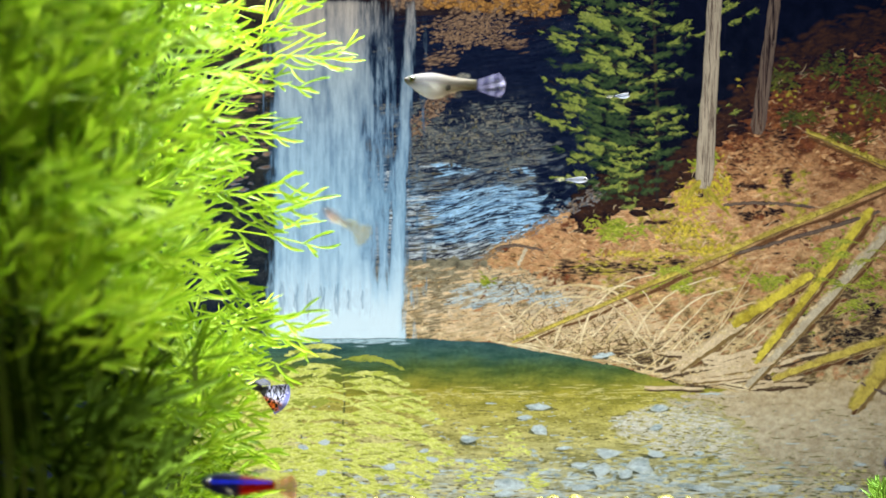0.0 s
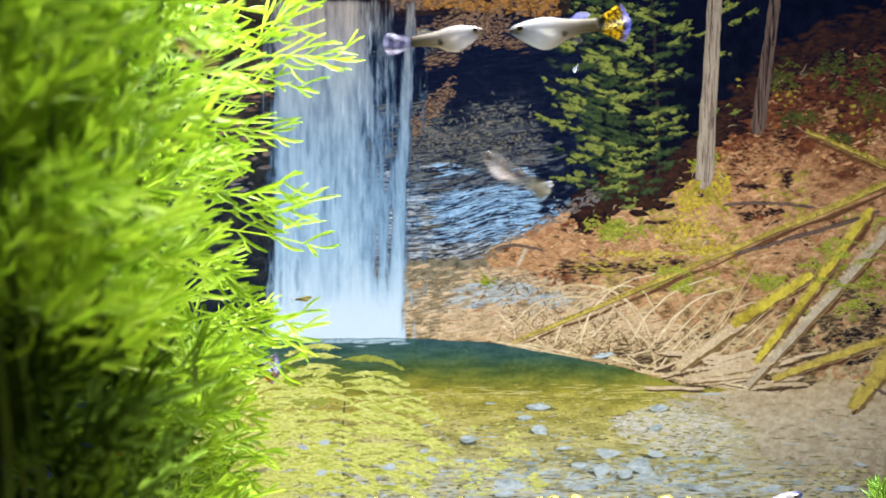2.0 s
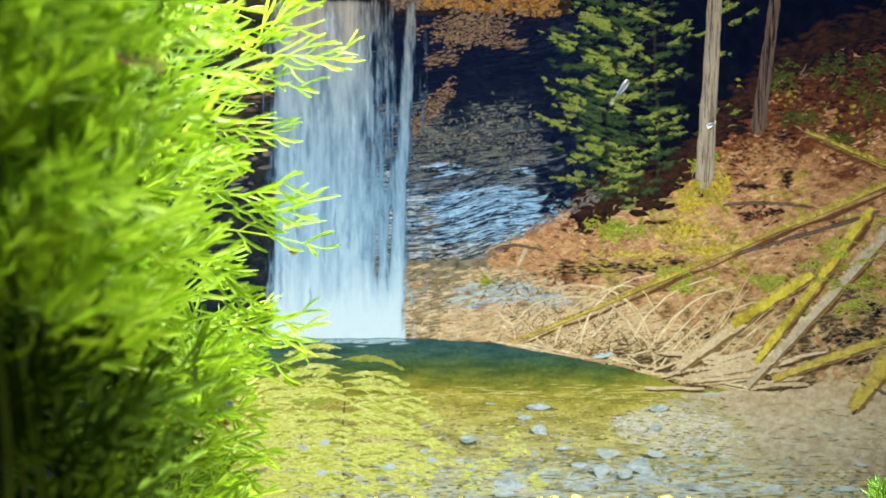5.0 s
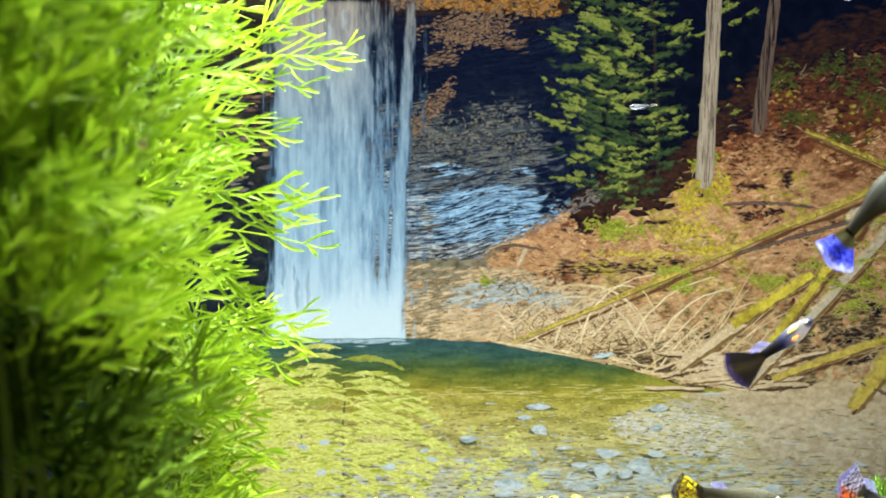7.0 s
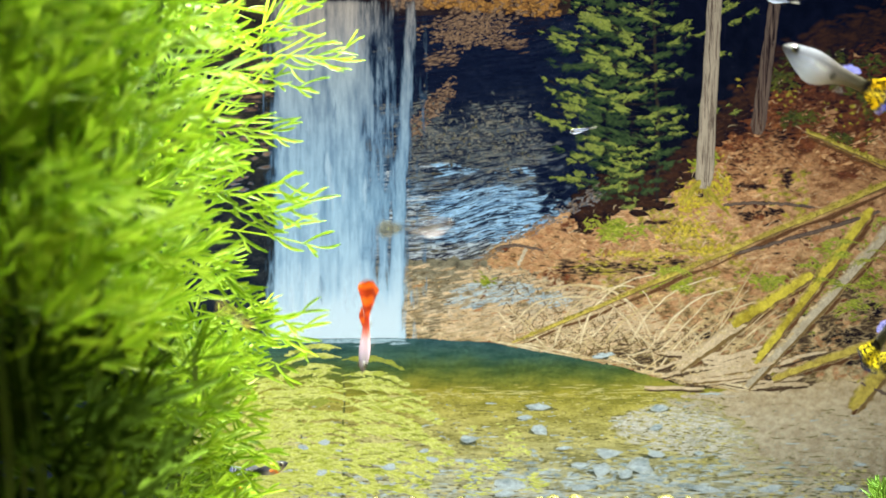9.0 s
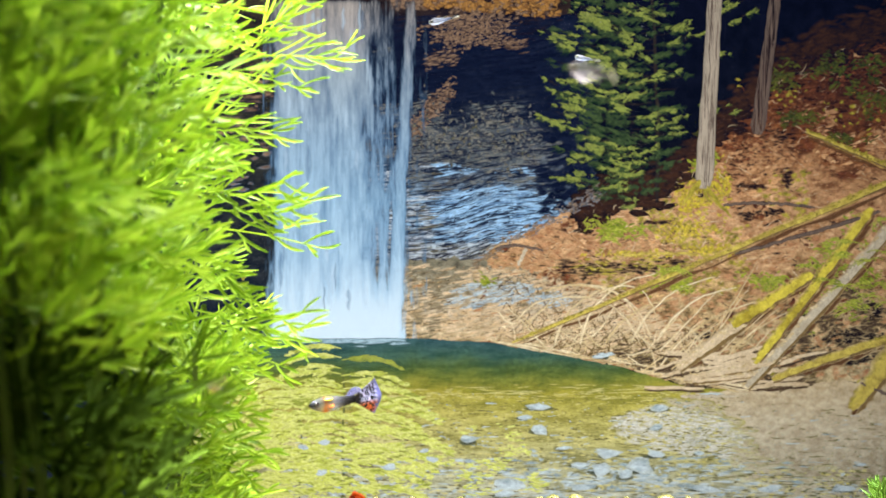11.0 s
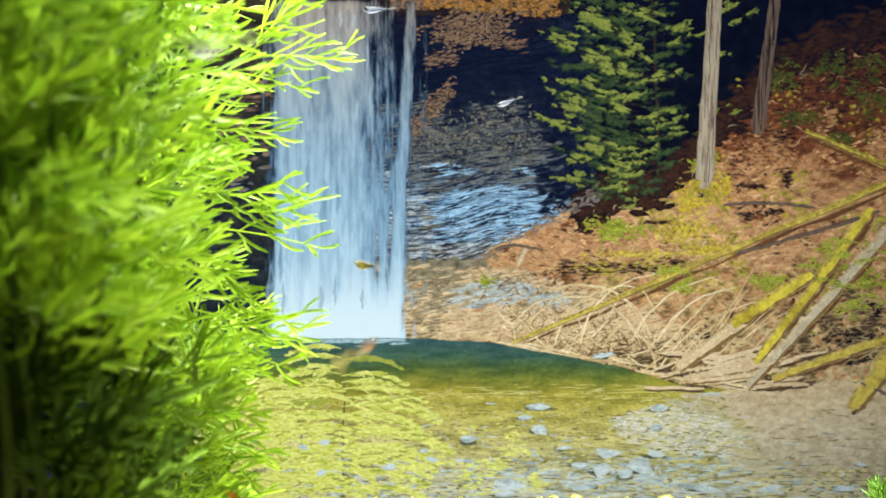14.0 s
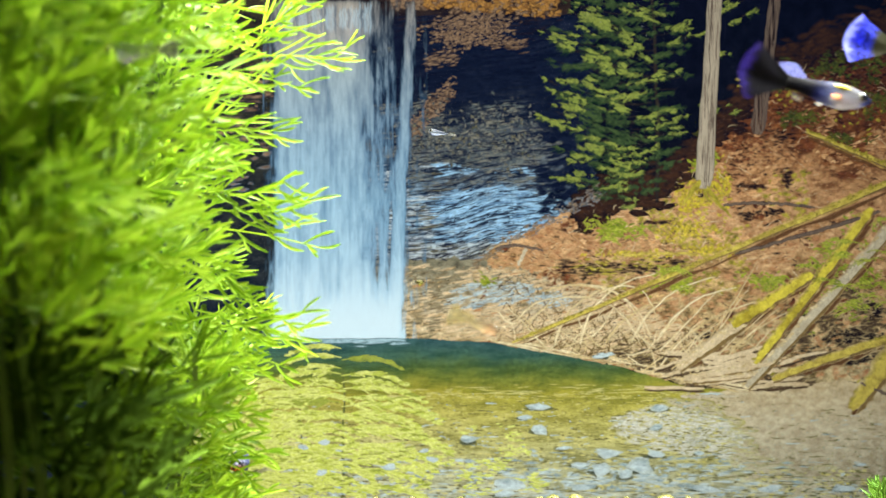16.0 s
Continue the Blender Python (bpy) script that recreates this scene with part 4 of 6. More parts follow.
def stones():
    cracks, bright, pale = Pieces(), Pieces(), Pieces()
    bar, drift = Pieces(), Pieces()
    for _ in range(1500):     # the gravel bar, thinning out towards its rim
        x, y = rnd.uniform(-1.25, 1.25), rnd.uniform(-1.25, 1.25)
        if x * x + y * y + .55 * noise.noise((x * 2.2, y * 2.2, 5.0)) > .95 - .35 * rnd.random():
            continue
        u, v = 12.0 + 1.22 * x, 7.64 + .44 * y + .16 * x
        flake(bar, u, v, rnd.uniform(.06, .2), rnd.uniform(.025, .06), rnd.uniform(-.1, .2), 19 + rnd.uniform(0, 2), 7, .4, 2, .1)
    for _ in range(420):      # sand running out into the shallows
        t = rnd.random()
        line = [(12.2, 7.2), (12.6, 7.45), (12.95, 7.8), (13.3, 8.2), (14.2, 8.65), (16.1, 8.85)]
        u = 12.2 + 3.7 * t * t
        flake(drift, u + rnd.gauss(-.05, .14), lerp_line(line, u) + rnd.gauss(0, .1), rnd.uniform(.08, .26), rnd.uniform(.025, .07), rnd.uniform(-.1, .35), 18.5, 7, .4, 2, .1)
    layer("sand_drift", drift, SANDEDGE)
    layer("gravel_bar", bar, GRAVEL, "pale gravel bar on the screen")
    for _ in range(4200):
        u, v = rnd.uniform(3.5, 15.9), rnd.uniform(6.95, 8.95)
        k = 0.35 + 0.65 * (v - 6.9) / 2
        a, b = rnd.uniform(.02, .10) * k, rnd.uniform(.008, .022) * k
        r = rnd.random()
        if u > 12.8 and v < 8.3:
            flake(cracks if r < .35 else pale, u, v, a * .4, b * .7, 0, 25, 5, .4)
        elif r < .45:
            flake(cracks, u, v, a * 1.3, b * 1.3, rnd.uniform(-.15, .15), 24, 5, .4, 3, .15)
        elif r < .94:
            flake(bright, u, v, a * 1.2, b * 1.5, rnd.uniform(-.15, .15), 24, 6, .4, 3, .05)
        else:
            flake(pale, u, v, a * .9, b * 1.5, rnd.uniform(-.15, .15), 26, 6, .4, 3, .15)
    for _ in range(260):   # pale drifts in the near shallows
        u, v = rnd.gauss(10.6, 1.6), rnd.gauss(8.45, .2)
        flake(pale, u, v, rnd.uniform(.06, .22), rnd.uniform(.02, .05), rnd.uniform(-.1, .1), 25, 6, .4)
    for _ in range(120):
        u, v = rnd.gauss(6.3, .9), rnd.gauss(8.4, .25)
        flake(pale, u, v, rnd.uniform(.05, .16), rnd.uniform(.02, .05), rnd.uniform(-.1, .1), 25, 6, .4)
    for _ in range(160):
        u = rnd.uniform(6.9, 12.2)
        flake(bright, u, rnd.gauss(6.95, .06), rnd.uniform(.06, .25), .012, 0, 20, 6, .4)
    for _ in range(700):
        u, v = rnd.uniform(4.0, 15.6), rnd.uniform(7.05, 8.9)
        ln = rnd.uniform(.02, .16) * (.4 + .5 * (v - 6.9))
        stroke(cracks if rnd.random() < .6 else pale, bend((u - ln, v), (u + ln, v + rnd.uniform(-.02, .02)), 4, 0, .008), rnd.uniform(.01, .028), .008, 27, 1, .4, .25, .3)
    layer("stream_bed_shade", cracks, DIM)
    layer("stream_bed", bright, film_colour("bed_light", ["b0a44c", "cfc068", "dcd088", "c0b24e"], 60, (1, 1, 2), .2, "water"))
    layer("pebbles", pale, STONE)
    for u, v, a, b in ((9.55, 7.18, .26, .06), (8.28, 7.76, .21, .075), (9.52, 7.58, .19, .08), (10.75, 8.0, .24, .075), (11.3, 8.22, .25, .12), (11.6, 8.02, .2, .07),
                       (10.6, 8.28, .2, .1), (10.25, 8.2, .18, .05), (11.05, 8.37, .15, .08), (9.95, 7.91, .15, .035), (9.25, 7.37, .13, .035), (5.4, 7.9, .12, .05), (5.75, 7.82, .12, .05),
                       (7.65, 8.12, .14, .05), (7.5, 7.96, .1, .04), (8.3, 8.14, .09, .035), (5.7, 8.35, .12, .06), (11.65, 7.2, .2, .06), (11.6, 7.55, .14, .05), (12.35, 8.0, .1, .04), (13.6, 8.62, .22, .06),
                       (14.9, 8.62, .2, .06), (12.4, 8.62, .3, .05), (9.0, 8.55, .3, .07), (8.9, 8.72, .2, .06), (10.3, 8.6, .25, .05), (15.2, 8.2, .1, .03), (10.65, 6.28, .24, .05), (12.6, 6.98, .3, .04), (6.9, 8.25, .15, .08)):
        P, Q = Pieces(), Pieces()
        flake(P, u, v, a * rnd.uniform(.8, 1.1), b * rnd.uniform(.85, 1.3), rnd.uniform(-.15, .12), 30, rnd.randint(6, 9), .34, 14, .55)
        # Q paints the shaded underside below each stone
        flake(Q, u - .02, v + b * .6, a * .95, b * .75, 0, 27, 9, .3, 1, .5)
        st = layer("stone", P, STONE)
        layer("stone_underside", Q, film_colour("stone_underside_light", ["2c3634", "424a3c", "565a34"], 70, (1, 1, 2), .2, "water") if "stone_underside_light" not in bpy.data.materials else bpy.data.materials["stone_underside_light"], "", st)


def saplings():
    """Pale feathery saplings at the pool's edge."""
    P, D, T = Pieces(), Pieces(), Pieces()
    for u0, v0, v1 in ((6.05, 8.9, 6.0), (4.5, 8.9, 6.6), (5.3, 9.0, 6.4)):
        stroke(T, bend((u0, v0), (u0 + .03, v1 + .55), 8, .03, .02), .055, .03, 26, 1, .4)
    for u0, v0, v1, wide in ((6.05, 8.7, 6.15, 1.75), (4.5, 8.8, 6.7, 1.3), (5.3, 8.9, 6.5, 1.3)):
        tiers = int((v0 - v1) / .13)
        for k in range(tiers):
            t = (k + .5) / tiers
            for way in (-1, 1):
                if rnd.random() < .1:
                    continue
                ln = wide * (.48 + .52 * math.sin(math.pi * min(1, t * 1.15) * .62)) * rnd.uniform(.75, 1.05)
                v = v1 + (v0 - v1) * t + rnd.uniform(-.06, .06)
                kind = P if rnd.random() < .96 else D
                pts = [(u0 + way * ln * j / 14, v - .10 * math.sin(2.2 * j / 14) + .22 * ln * (j / 14) ** 2) for j in range(15)]
                stroke(kind, pts, .025, .01, 27, 2, 0, .5)
                for j in range(2, 15):
                    x, y = pts[j]
                    for _ in range(5):
                        w = ln * .19 * (1.15 - .6 * j / 14) * rnd.uniform(.5, 1.3)
                        ang = rnd.uniform(-.5, .9)
                        e = (x + way * w * math.cos(ang), y + w * math.sin(ang) * .5)
                        stroke(kind if rnd.random() < .88 else D, [(x, y), ((x + e[0]) / 2, (y + e[1]) / 2 - .008), e], .06, .024, 28 + rnd.uniform(0, 3), 2, .4, .7, .7)
    for _ in range(420):      # low yellow sprigs over the near shallows
        u, v = rnd.uniform(5.0, 9.6), rnd.gauss(8.35, .3)
        if noise.noise((u * 1.6, v * 3, 6)) < .02 or v > 8.85:
            continue
        for _ in range(4):
            a = rnd.uniform(-.5, .5)
            w = rnd.uniform(.05, .16)
            stroke(P, bend((u, v), (u + w * math.cos(a), v + w * .4 * math.sin(a)), 3, .01, .006), .035, .012, 28, 2, .4, .35, .5)
            u += rnd.gauss(0, .06)
            v += rnd.gauss(0, .025)
    layer("sapling_fronds", P, FROND, "pale yellow-green sapling on the screen")
    layer("sapling_shade", D, FRONDSHADE)
    layer("sapling_stem", T, film_colour("stem_light", ["3c4420", "5c6030", "6c6c38"], 70, (1, 1, 1), .2, "water"))


def fall_density(u, v):
    """How thick the water is: the broad fall, the rock gap, the thin arm, the plume at the foot."""
    def step(a, b, x):
        t = min(1.0, max(0.0, (x - a) / (b - a)))
        return t * t * (3 - 2 * t)
    left = 4.86 + .03 * noise.noise((v * 2, 0, 1))
    right = 6.62 + .07 * noise.noise((v * 1.6, 3, 1))
    broad = step(left - .10, left + .14, u) * (1 - step(right - .16, right + .12, u))
    broad *= .80 - .22 * math.exp(-((u - 6.42) / .1) ** 2) * (v < 4.6) - .14 * math.exp(-((u - 5.6) / .12) ** 2) * (v < 2.2)
    mid = 7.30 - .062 * v
    arm = .62 * math.exp(-((u - mid) / (.115 + .004 * v)) ** 4) * (.75 + .1 * v)
    gap = .26 * step(6.5, 6.6, u) * (1 - step(6.95, 7.1, u)) * (.7 + .18 * v)
    plume = step(4.75 + .5 * abs(u - 6.75) * (u < 6.75), 5.75, v + .16 * noise.noise((u * 4, v * 3, 2)))
    plume *= step(4.72, 4.95, u) * (1 - step(6.75, 7.26 + .14 * step(5.3, 5.95, v), u))
    crest = step(-.02, .10, v)
    return min(1.25, (max(broad, arm, gap) + .75 * plume) * crest)


def falls():
    """The fall: one veil of water over the rock, and soft clots that run down it."""
    P = Pieces()
    nu, nv = 66, 120
    P.strip([[on_screen(4.66 + 2.9 * i / nu, -.3 + 6.29 * j / nv, 18) for i in range(nu + 1)] for j in range(nv + 1)])
    P.core = [fall_density(4.66 + 2.9 * i / nu, -.3 + 6.29 * j / nv) if i not in (0, nu) else 0.0 for j in range(nv + 1) for i in range(nu + 1)]
    fall = layer("waterfall", P, film_fall("falling_water_light"), "pale blue waterfall on the screen")
    W = Pieces()
    for _ in range(90):
        flake(W, 5.4 + 1.75 * rnd.random() ** .8, 6.0 + abs(rnd.gauss(.0, .04)), rnd.uniform(.06, .2), rnd.uniform(.012, .03), 0, 26, 8, .3, .5)
    layer("splash_line", W, SPLASH, "", fall)
    pale, blue = film_veil("pale_clot_light", "c4dcea", .5), film_veil("dark_clot_light", "4c6c88", .5)
    streaks = []
    for k in range(34):
        P = Pieces()
        ln, w = rnd.uniform(.25, .8), rnd.uniform(.05, .10)
        rows = []
        for j in range(7):
            half = w * .5 * (.25 + math.sin(math.pi * j / 6)) * rnd.uniform(.7, 1.2)
            rows.append([on_screen(CU + q * half + .012 * math.sin(j * 1.9 + k), CV + ln * (j / 6 - .5), 0) for q in (-1, 0, 1)])
        P.strip(rows, 0.0)
        P.core = [0.0 if i % 3 != 1 or i in (1, 19) else 1.0 for i in range(21)]
        ob = layer("water_streak", P, pale if k % 3 else blue, "", fall)
        streaks.append((ob, 4.98 + 1.58 * ((k * 13) % 34) / 33, rnd.uniform(0, 1.4), rnd.uniform(1.15, 1.5)))
    return streaks


backdrop_sheets()
cliff_faces()
slope_cover()
trees()
logs()
stones()
saplings()
STREAM = falls()


# ---- in the tank: gravel, water plants ----
SUBSTRATE = surface("dark_gravel", ["2a2418", "4a4028", "6a5c38", "3a3222"], 0.8, scale=160, bump=0.6)
PEBBLE = surface("pale_pebble", ["141403", "3c3a08", "4c4a1c", "242404"], 0.45, scale=60, bump=0.25, islands=True)
PLANT = surface("water_sprite_leaf", [(0.08, 0.19, 0.006, 1), (0.24, 0.41, 0.015, 1), (0.37, 0.53, 0.05, 1)], 0.45, scale=25, bump=0.1, islands=True, translucent=0.62, spec=0.35)
PLANT_STEM = surface("water_sprite_stem", [(0.04, 0.09, 0.005, 1), (0.10, 0.17, 0.01, 1)], 0.45, scale=40, bump=0.1, translucent=0.3)
# darker leaf copies with the thicket's shade in their colour; the second also decayed
SHADED_LEAF = surface("shaded_leaf", [(0.03, 0.08, 0.002, 1), (0.13, 0.22, 0.008, 1)], 0.7, scale=40, bump=0.2, translucent=0.4, spec=0.15)
SHADED_OLD_LEAF = surface("shaded_old_leaf", [(0.006, 0.018, 0.0006, 1), (0.04, 0.075, 0.003, 1)], 0.8, scale=40, bump=0.2, translucent=0.15, spec=0.05)

prnd = random.Random(21)


def gravel_bed():
    nx, ny = 120, 46
    verts, faces = [], []
    for j in range(ny + 1):
        for i in range(nx + 1):
            x, y = -0.513 + 1.026 * i / nx, 0.067 + 0.412 * j / ny
            z = 0.041 + 0.003 * noise.noise((x * 60, y * 60, 0)) + 0.005 * noise.noise((x * 8, y * 8, 4))
            if i in (0, nx) or j in (0, ny):
                z -= 0.003
            verts.append((x, y, z))
    for j in range(ny):
        for i in range(nx):
            a = j * (nx + 1) + i
            faces.append((a, a + 1, a + nx + 2, a + nx + 1))
    bed = tagged(part("gravel_bed", mesh_of("gravel_bed", verts, faces, SUBSTRATE, True)), "dark brown gravel bed on the tank floor", "gravel", kind="stuff")
    return bed


def pebble_mesh(seed, material):
    bm = bmesh.new()
    bmesh.ops.create_icosphere(bm, subdivisions=2, radius=1)
    for v in bm.verts:
        v.co *= 1 + 0.22 * noise.noise(v.co * 1.3 + Vector((seed * 7.1, 0, 0)))
    me = bpy.data.meshes.new("pebble")
    bm.to_mesh(me)
    bm.free()
    me.shade_smooth()
    me.materials.append(material)
    return me


def pebbles():
    kinds = [pebble_mesh(k, PEBBLE) for k in range(4)]
    spots = [(6.65, .0040), (7.3, .0032), (8.15, .0040), (9.55, .0036), (9.8, .0062), (10.2, .0066), (10.6, .0034), (11.1, .0040), (11.8, .0072), (12.2, .0034)]
    for k, (u, r) in enumerate(spots):
        d = 0.440 + 0.012 * prnd.random()
        x = (u - CU) * 0.07364 * d
        ob = new("pebble", kinds[k % 4])
        top = EYE[2] + (CV - (8.755 if r > .006 else 8.79)) * 0.07364 * d
        ob.matrix_world = pose(x, d, top - r * 0.7, 0, 0, prnd.uniform(0, 360)) @ Matrix.Diagonal((r * .95, r * .8, r * 0.7, 1))
        tagged(ob, "small pale yellow pebble on the gravel bed", "pebble", "pebbles along the back pane")


def blade(P, base, way, side, ln, w, droop, seg=5, curl=0.0):
    """A narrow leaf tip: folded along its middle, bowed, curled sideways, blunt at the end."""
    way, side = way.normalized(), side.normalized()
    up = side.cross(way).normalized()
    rows = []
    for i in range(seg + 1):
        t = i / seg
        c = base + way * (ln * t) + up * (droop * ln * t * t) + side * (curl * ln * t * t)
        k = w * (.62 + .5 * math.sin(math.pi * min(1, t * 1.15) * .6)) if i < seg else w * .3
        rows.append([c - side * k, c + up * (-w * .35), c + side * k])
    P.strip(rows)


def frond(P, base, way, ln, w, face):
    """A feathery frond: a midrib with antler-like forked leaflets that bend forwards."""
    way = way.normalized()
    side = way.cross(face)
    if side.length < .05:
        side = way.cross(Vector((0.3, 1, 0)))
    side.normalize()
    up = side.cross(way).normalized()
    bow, sway = prnd.uniform(-.3, .35), prnd.uniform(-.12, .12)
    n = prnd.randint(3, 5)

    def at(t):
        return base + way * (ln * .86 * t) + up * (bow * ln * t * t) + side * (sway * ln * t * t)
    rib = []
    for i in range(8):
        t = i / 7
        k = w * (0.6 - .22 * t)
        rib.append([at(t) - side * k, at(t) + up * (-w * .4), at(t) + side * k])
    P.strip(rib)
    for i in range(n):
        for s in (-1, 1):
            t = 0.24 + 0.66 * (i + prnd.uniform(-.3, .3)) / (n - 1)
            c = at(t)
            a = radians(prnd.uniform(24, 46)) * s
            d = (way * math.cos(a) + side * math.sin(a) + up * prnd.uniform(-.35, .4)).normalized()
            sd = (side * math.cos(a) - way * math.sin(a))
            L = ln * (0.60 - 0.30 * t) * prnd.uniform(.55, 1.25)
            curl = -s * prnd.uniform(.15, .42)
            blade(P, c, d, sd, L, w * prnd.uniform(.8, 1.1), prnd.uniform(-.25, .3), 5, curl)
            if prnd.random() < .7:
                a2 = a + s * radians(prnd.uniform(8, 26))
                q = prnd.uniform(.3, .5)
                m = c + d * (L * q) + sd * (curl * L * q * q)
                d2 = (way * math.cos(a2) + side * math.sin(a2) + up * prnd.uniform(-.2, .2)).normalized()
                blade(P, m, d2, side * math.cos(a2) - way * math.sin(a2), L * prnd.uniform(.4, .6), w * .85, prnd.uniform(-.2, .3), 4, -s * .3)
    blade(P, at(.97), way + up * (bow * .8) + side * sway, side, ln * .2, w, .1, 4, prnd.uniform(-.3, .3))


def plant(u, d, height, fronds, reach, w, lean=0.0, low=0.0):
    x0 = (u - CU) * 0.07364 * d
    root = tagged(new("water_sprite"), "bushy bright green water sprite with feathery forked leaves", "water plant", "water plants in a thicket")
    root.location = (x0, d, 0.046)
    S = Pieces()
    pts = []
    for i in range(11):
        t = i / 10
        pts.append(Vector((lean * t + .006 * math.sin(5 * t + u), .006 * math.cos(4 * t + u), height * t)))
    for k in range(3):
        a0 = 2.09 * k
        a1 = a0 + 2.09
        r = .0011
        S.strip([[p + Vector((r * math.cos(a0), r * math.sin(a0), 0)), p + Vector((r * math.cos(a1), r * math.sin(a1), 0))] for p in pts])
    part("stem", S.mesh("stem", PLANT_STEM), root)
    per = max(1, fronds // 6)
    ga = prnd.uniform(0, 6.28)
    for q in range(6):
        P = Pieces()
        for j in range(per):
            t = low + (1 - low) * ((q * per + j + prnd.random()) / fronds) ** .62
            ga += 2.4
            p = pts[min(9, int(t * 10))].lerp(pts[min(10, int(t * 10) + 1)], t * 10 % 1)
            rise = prnd.uniform(-.25, .9) + .25 * t
            way = Vector((math.cos(ga), math.sin(ga) * .8, rise))
            if way.y < 0 and d < .30:
                way.y *= .3
            frond(P, p, way, reach * prnd.uniform(.7, 1.15) * (1.05 - .15 * t), w, Vector((prnd.uniform(-.6, .6), -1, prnd.uniform(0.2, 1.2))))
        # lowest whorls take the darker copies, so shade is in the leaf colour
        shaded_whorl = q == 0 and d < .36
        part("leaf_whorl", P.mesh("leaf_whorl", (SHADED_OLD_LEAF if u < 1.6 else SHADED_LEAF) if shaded_whorl else PLANT), root, ("old lower leaves darkened to carry the thicket's shade" if u < 1.6 else "lower leaves in a duller green that carries shade") if shaded_whorl else "")
    return root


def sprig(P, a, b, d, origin, w):
    """A single frond that reaches out of the thicket from a to b, d metres in."""
    k = 0.07364 * d
    A = Vector(((a[0] - CU) * k, d + .004, EYE[2] + (CV - a[1]) * k)) - origin
    B = Vector(((b[0] - CU) * k, d - .012, EYE[2] + (CV - b[1]) * k)) - origin
    frond(P, A, B - A, (B - A).length, w, Vector((0, -1, .35)))


def thicket():
    made = {}
    #   u, depth in the tank, height, fronds, reach, leaf width
    for u, d, h, n, r, w, low in ((2.9, .32, .31, 70, .044, .0008, 0), (2.6, .26, .29, 64, .036, .0007, .1), (2.2, .22, .27, 60, .032, .0008, .15), (1.4, .20, .265, 66, .033, .0008, .2),
                                  (0.5, .185, .265, 60, .031, .0008, .22), (-0.4, .175, .265, 54, .031, .0008, .22), (1.0, .24, .28, 60, .040, .0010, .1), (0.0, .23, .29, 56, .042, .0010, .1),
                                  (1.9, .30, .31, 60, .050, .0011, 0), (2.7, .40, .31, 40, .046, .0012, 0), (0.9, .34, .33, 60, .060, .0013, 0), (-1.2, .30, .31, 48, .060, .0013, 0), (-1.0, .21, .28, 48, .044, .0010, .1),
                                  (3.35, .33, .13, 40, .034, .0007, 0), (3.1, .29, .115, 36, .030, .00065, 0)):
        made[u] = plant(u, d, h, n, r, w, 0.0, low)
    host = made[2.9]
    for a, b in (((4.2, .95), (6.15, .28)), ((4.5, .95), (6.12, 1.04)), ((3.8, 1.72), (5.3, 1.55)), ((3.3, 2.25), (5.15, 2.5)), ((3.7, 3.7), (5.9, 3.95)), ((4.0, 3.45), (5.75, 3.5)), ((3.9, 4.05), (5.8, 4.22)),
                 ((3.6, 1.2), (5.5, 1.38)), ((3.7, 5.75), (5.6, 6.0)), ((3.6, 5.2), (4.9, 5.5)), ((3.3, 4.8), (4.55, 4.9)), ((3.2, 7.5), (4.9, 7.85)), ((3.7, .4), (5.0, -.05)), ((3.0, 2.9), (4.8, 3.15)),
                 ((2.9, 6.6), (4.3, 6.3)), ((2.6, 8.75), (4.65, 8.6)), ((3.2, 2.6), (4.7, 2.95)), ((3.1, 4.4), (4.4, 5.2)), ((3.0, .8), (4.6, .75)), ((3.4, 5.5), (5.5, 5.85)), ((3.5, 6.1), (5.3, 6.25)), ((3.3, 6.4), (4.8, 6.7)), ((3.3, 7.0), (4.9, 7.3)), ((3.2, 8.0), (4.8, 8.2)), ((4.3, .8), (5.9, .1)), ((4.2, .6), (5.5, .35)), ((3.7, 3.3), (5.3, 3.75))):
        P = Pieces()
        sprig(P, a, b, .315, host.location, .00065)
        part("leaf_spray", P.mesh("leaf_spray", PLANT), host)


def corner_moss():
    """A small tuft that grows beside the back pane."""
    root = tagged(new("moss_tuft"), "small dark green tuft of moss on the gravel bed", "water plant")
    root.location = ((15.75 - CU) * .07364 * .45, .45, .041)
    for _ in range(5):
        P = Pieces()
        for _ in range(5):
            a = prnd.uniform(0, 6.28)
            frond(P, Vector((0, 0, 0)), Vector((.5 * math.cos(a), .2 * math.sin(a), 1)), prnd.uniform(.016, .026), .0006, Vector((0, -1, .3)))
        part("leaf_tuft", P.mesh("leaf_tuft", MOSS_LEAF), root)


def drifting_specks():
    """Fine white particles that hang in the water."""
    P = Pieces()
    for _ in range(40):
        d = prnd.uniform(.30, .46)
        c = Vector(((prnd.uniform(5.0, 15.5) - CU) * .07364 * d, d, EYE[2] + (CV - prnd.uniform(.2, 8.4)) * .07364 * d))
        r = prnd.uniform(.0001, .00028)
        ring = [c + Vector((r * math.cos(t), r * .6 * math.sin(t * 2), r * math.sin(t))) for t in (0, 1.26, 2.51, 3.77, 5.03)]
        P.fan(ring, c + Vector((0, -r, 0)))
        P.fan(ring[::-1], c + Vector((0, r, 0)))
    tagged(part("drifting_specks", P.mesh("drifting_specks", SPECK)), "fine white specks drifting in the tank water", "particles", kind="stuff")


MOSS_LEAF = surface("moss_leaf", [(0.04, 0.12, 0.01, 1), (0.12, 0.24, 0.02, 1)], .5, scale=60, bump=.1, translucent=.3)
SPECK = surface("speck", ["8c9098", "b0b4bc"], .6, scale=50, bump=0, translucent=.3)
gravel_bed()
pebbles()
thicket()
corner_moss()
drifting_specks()


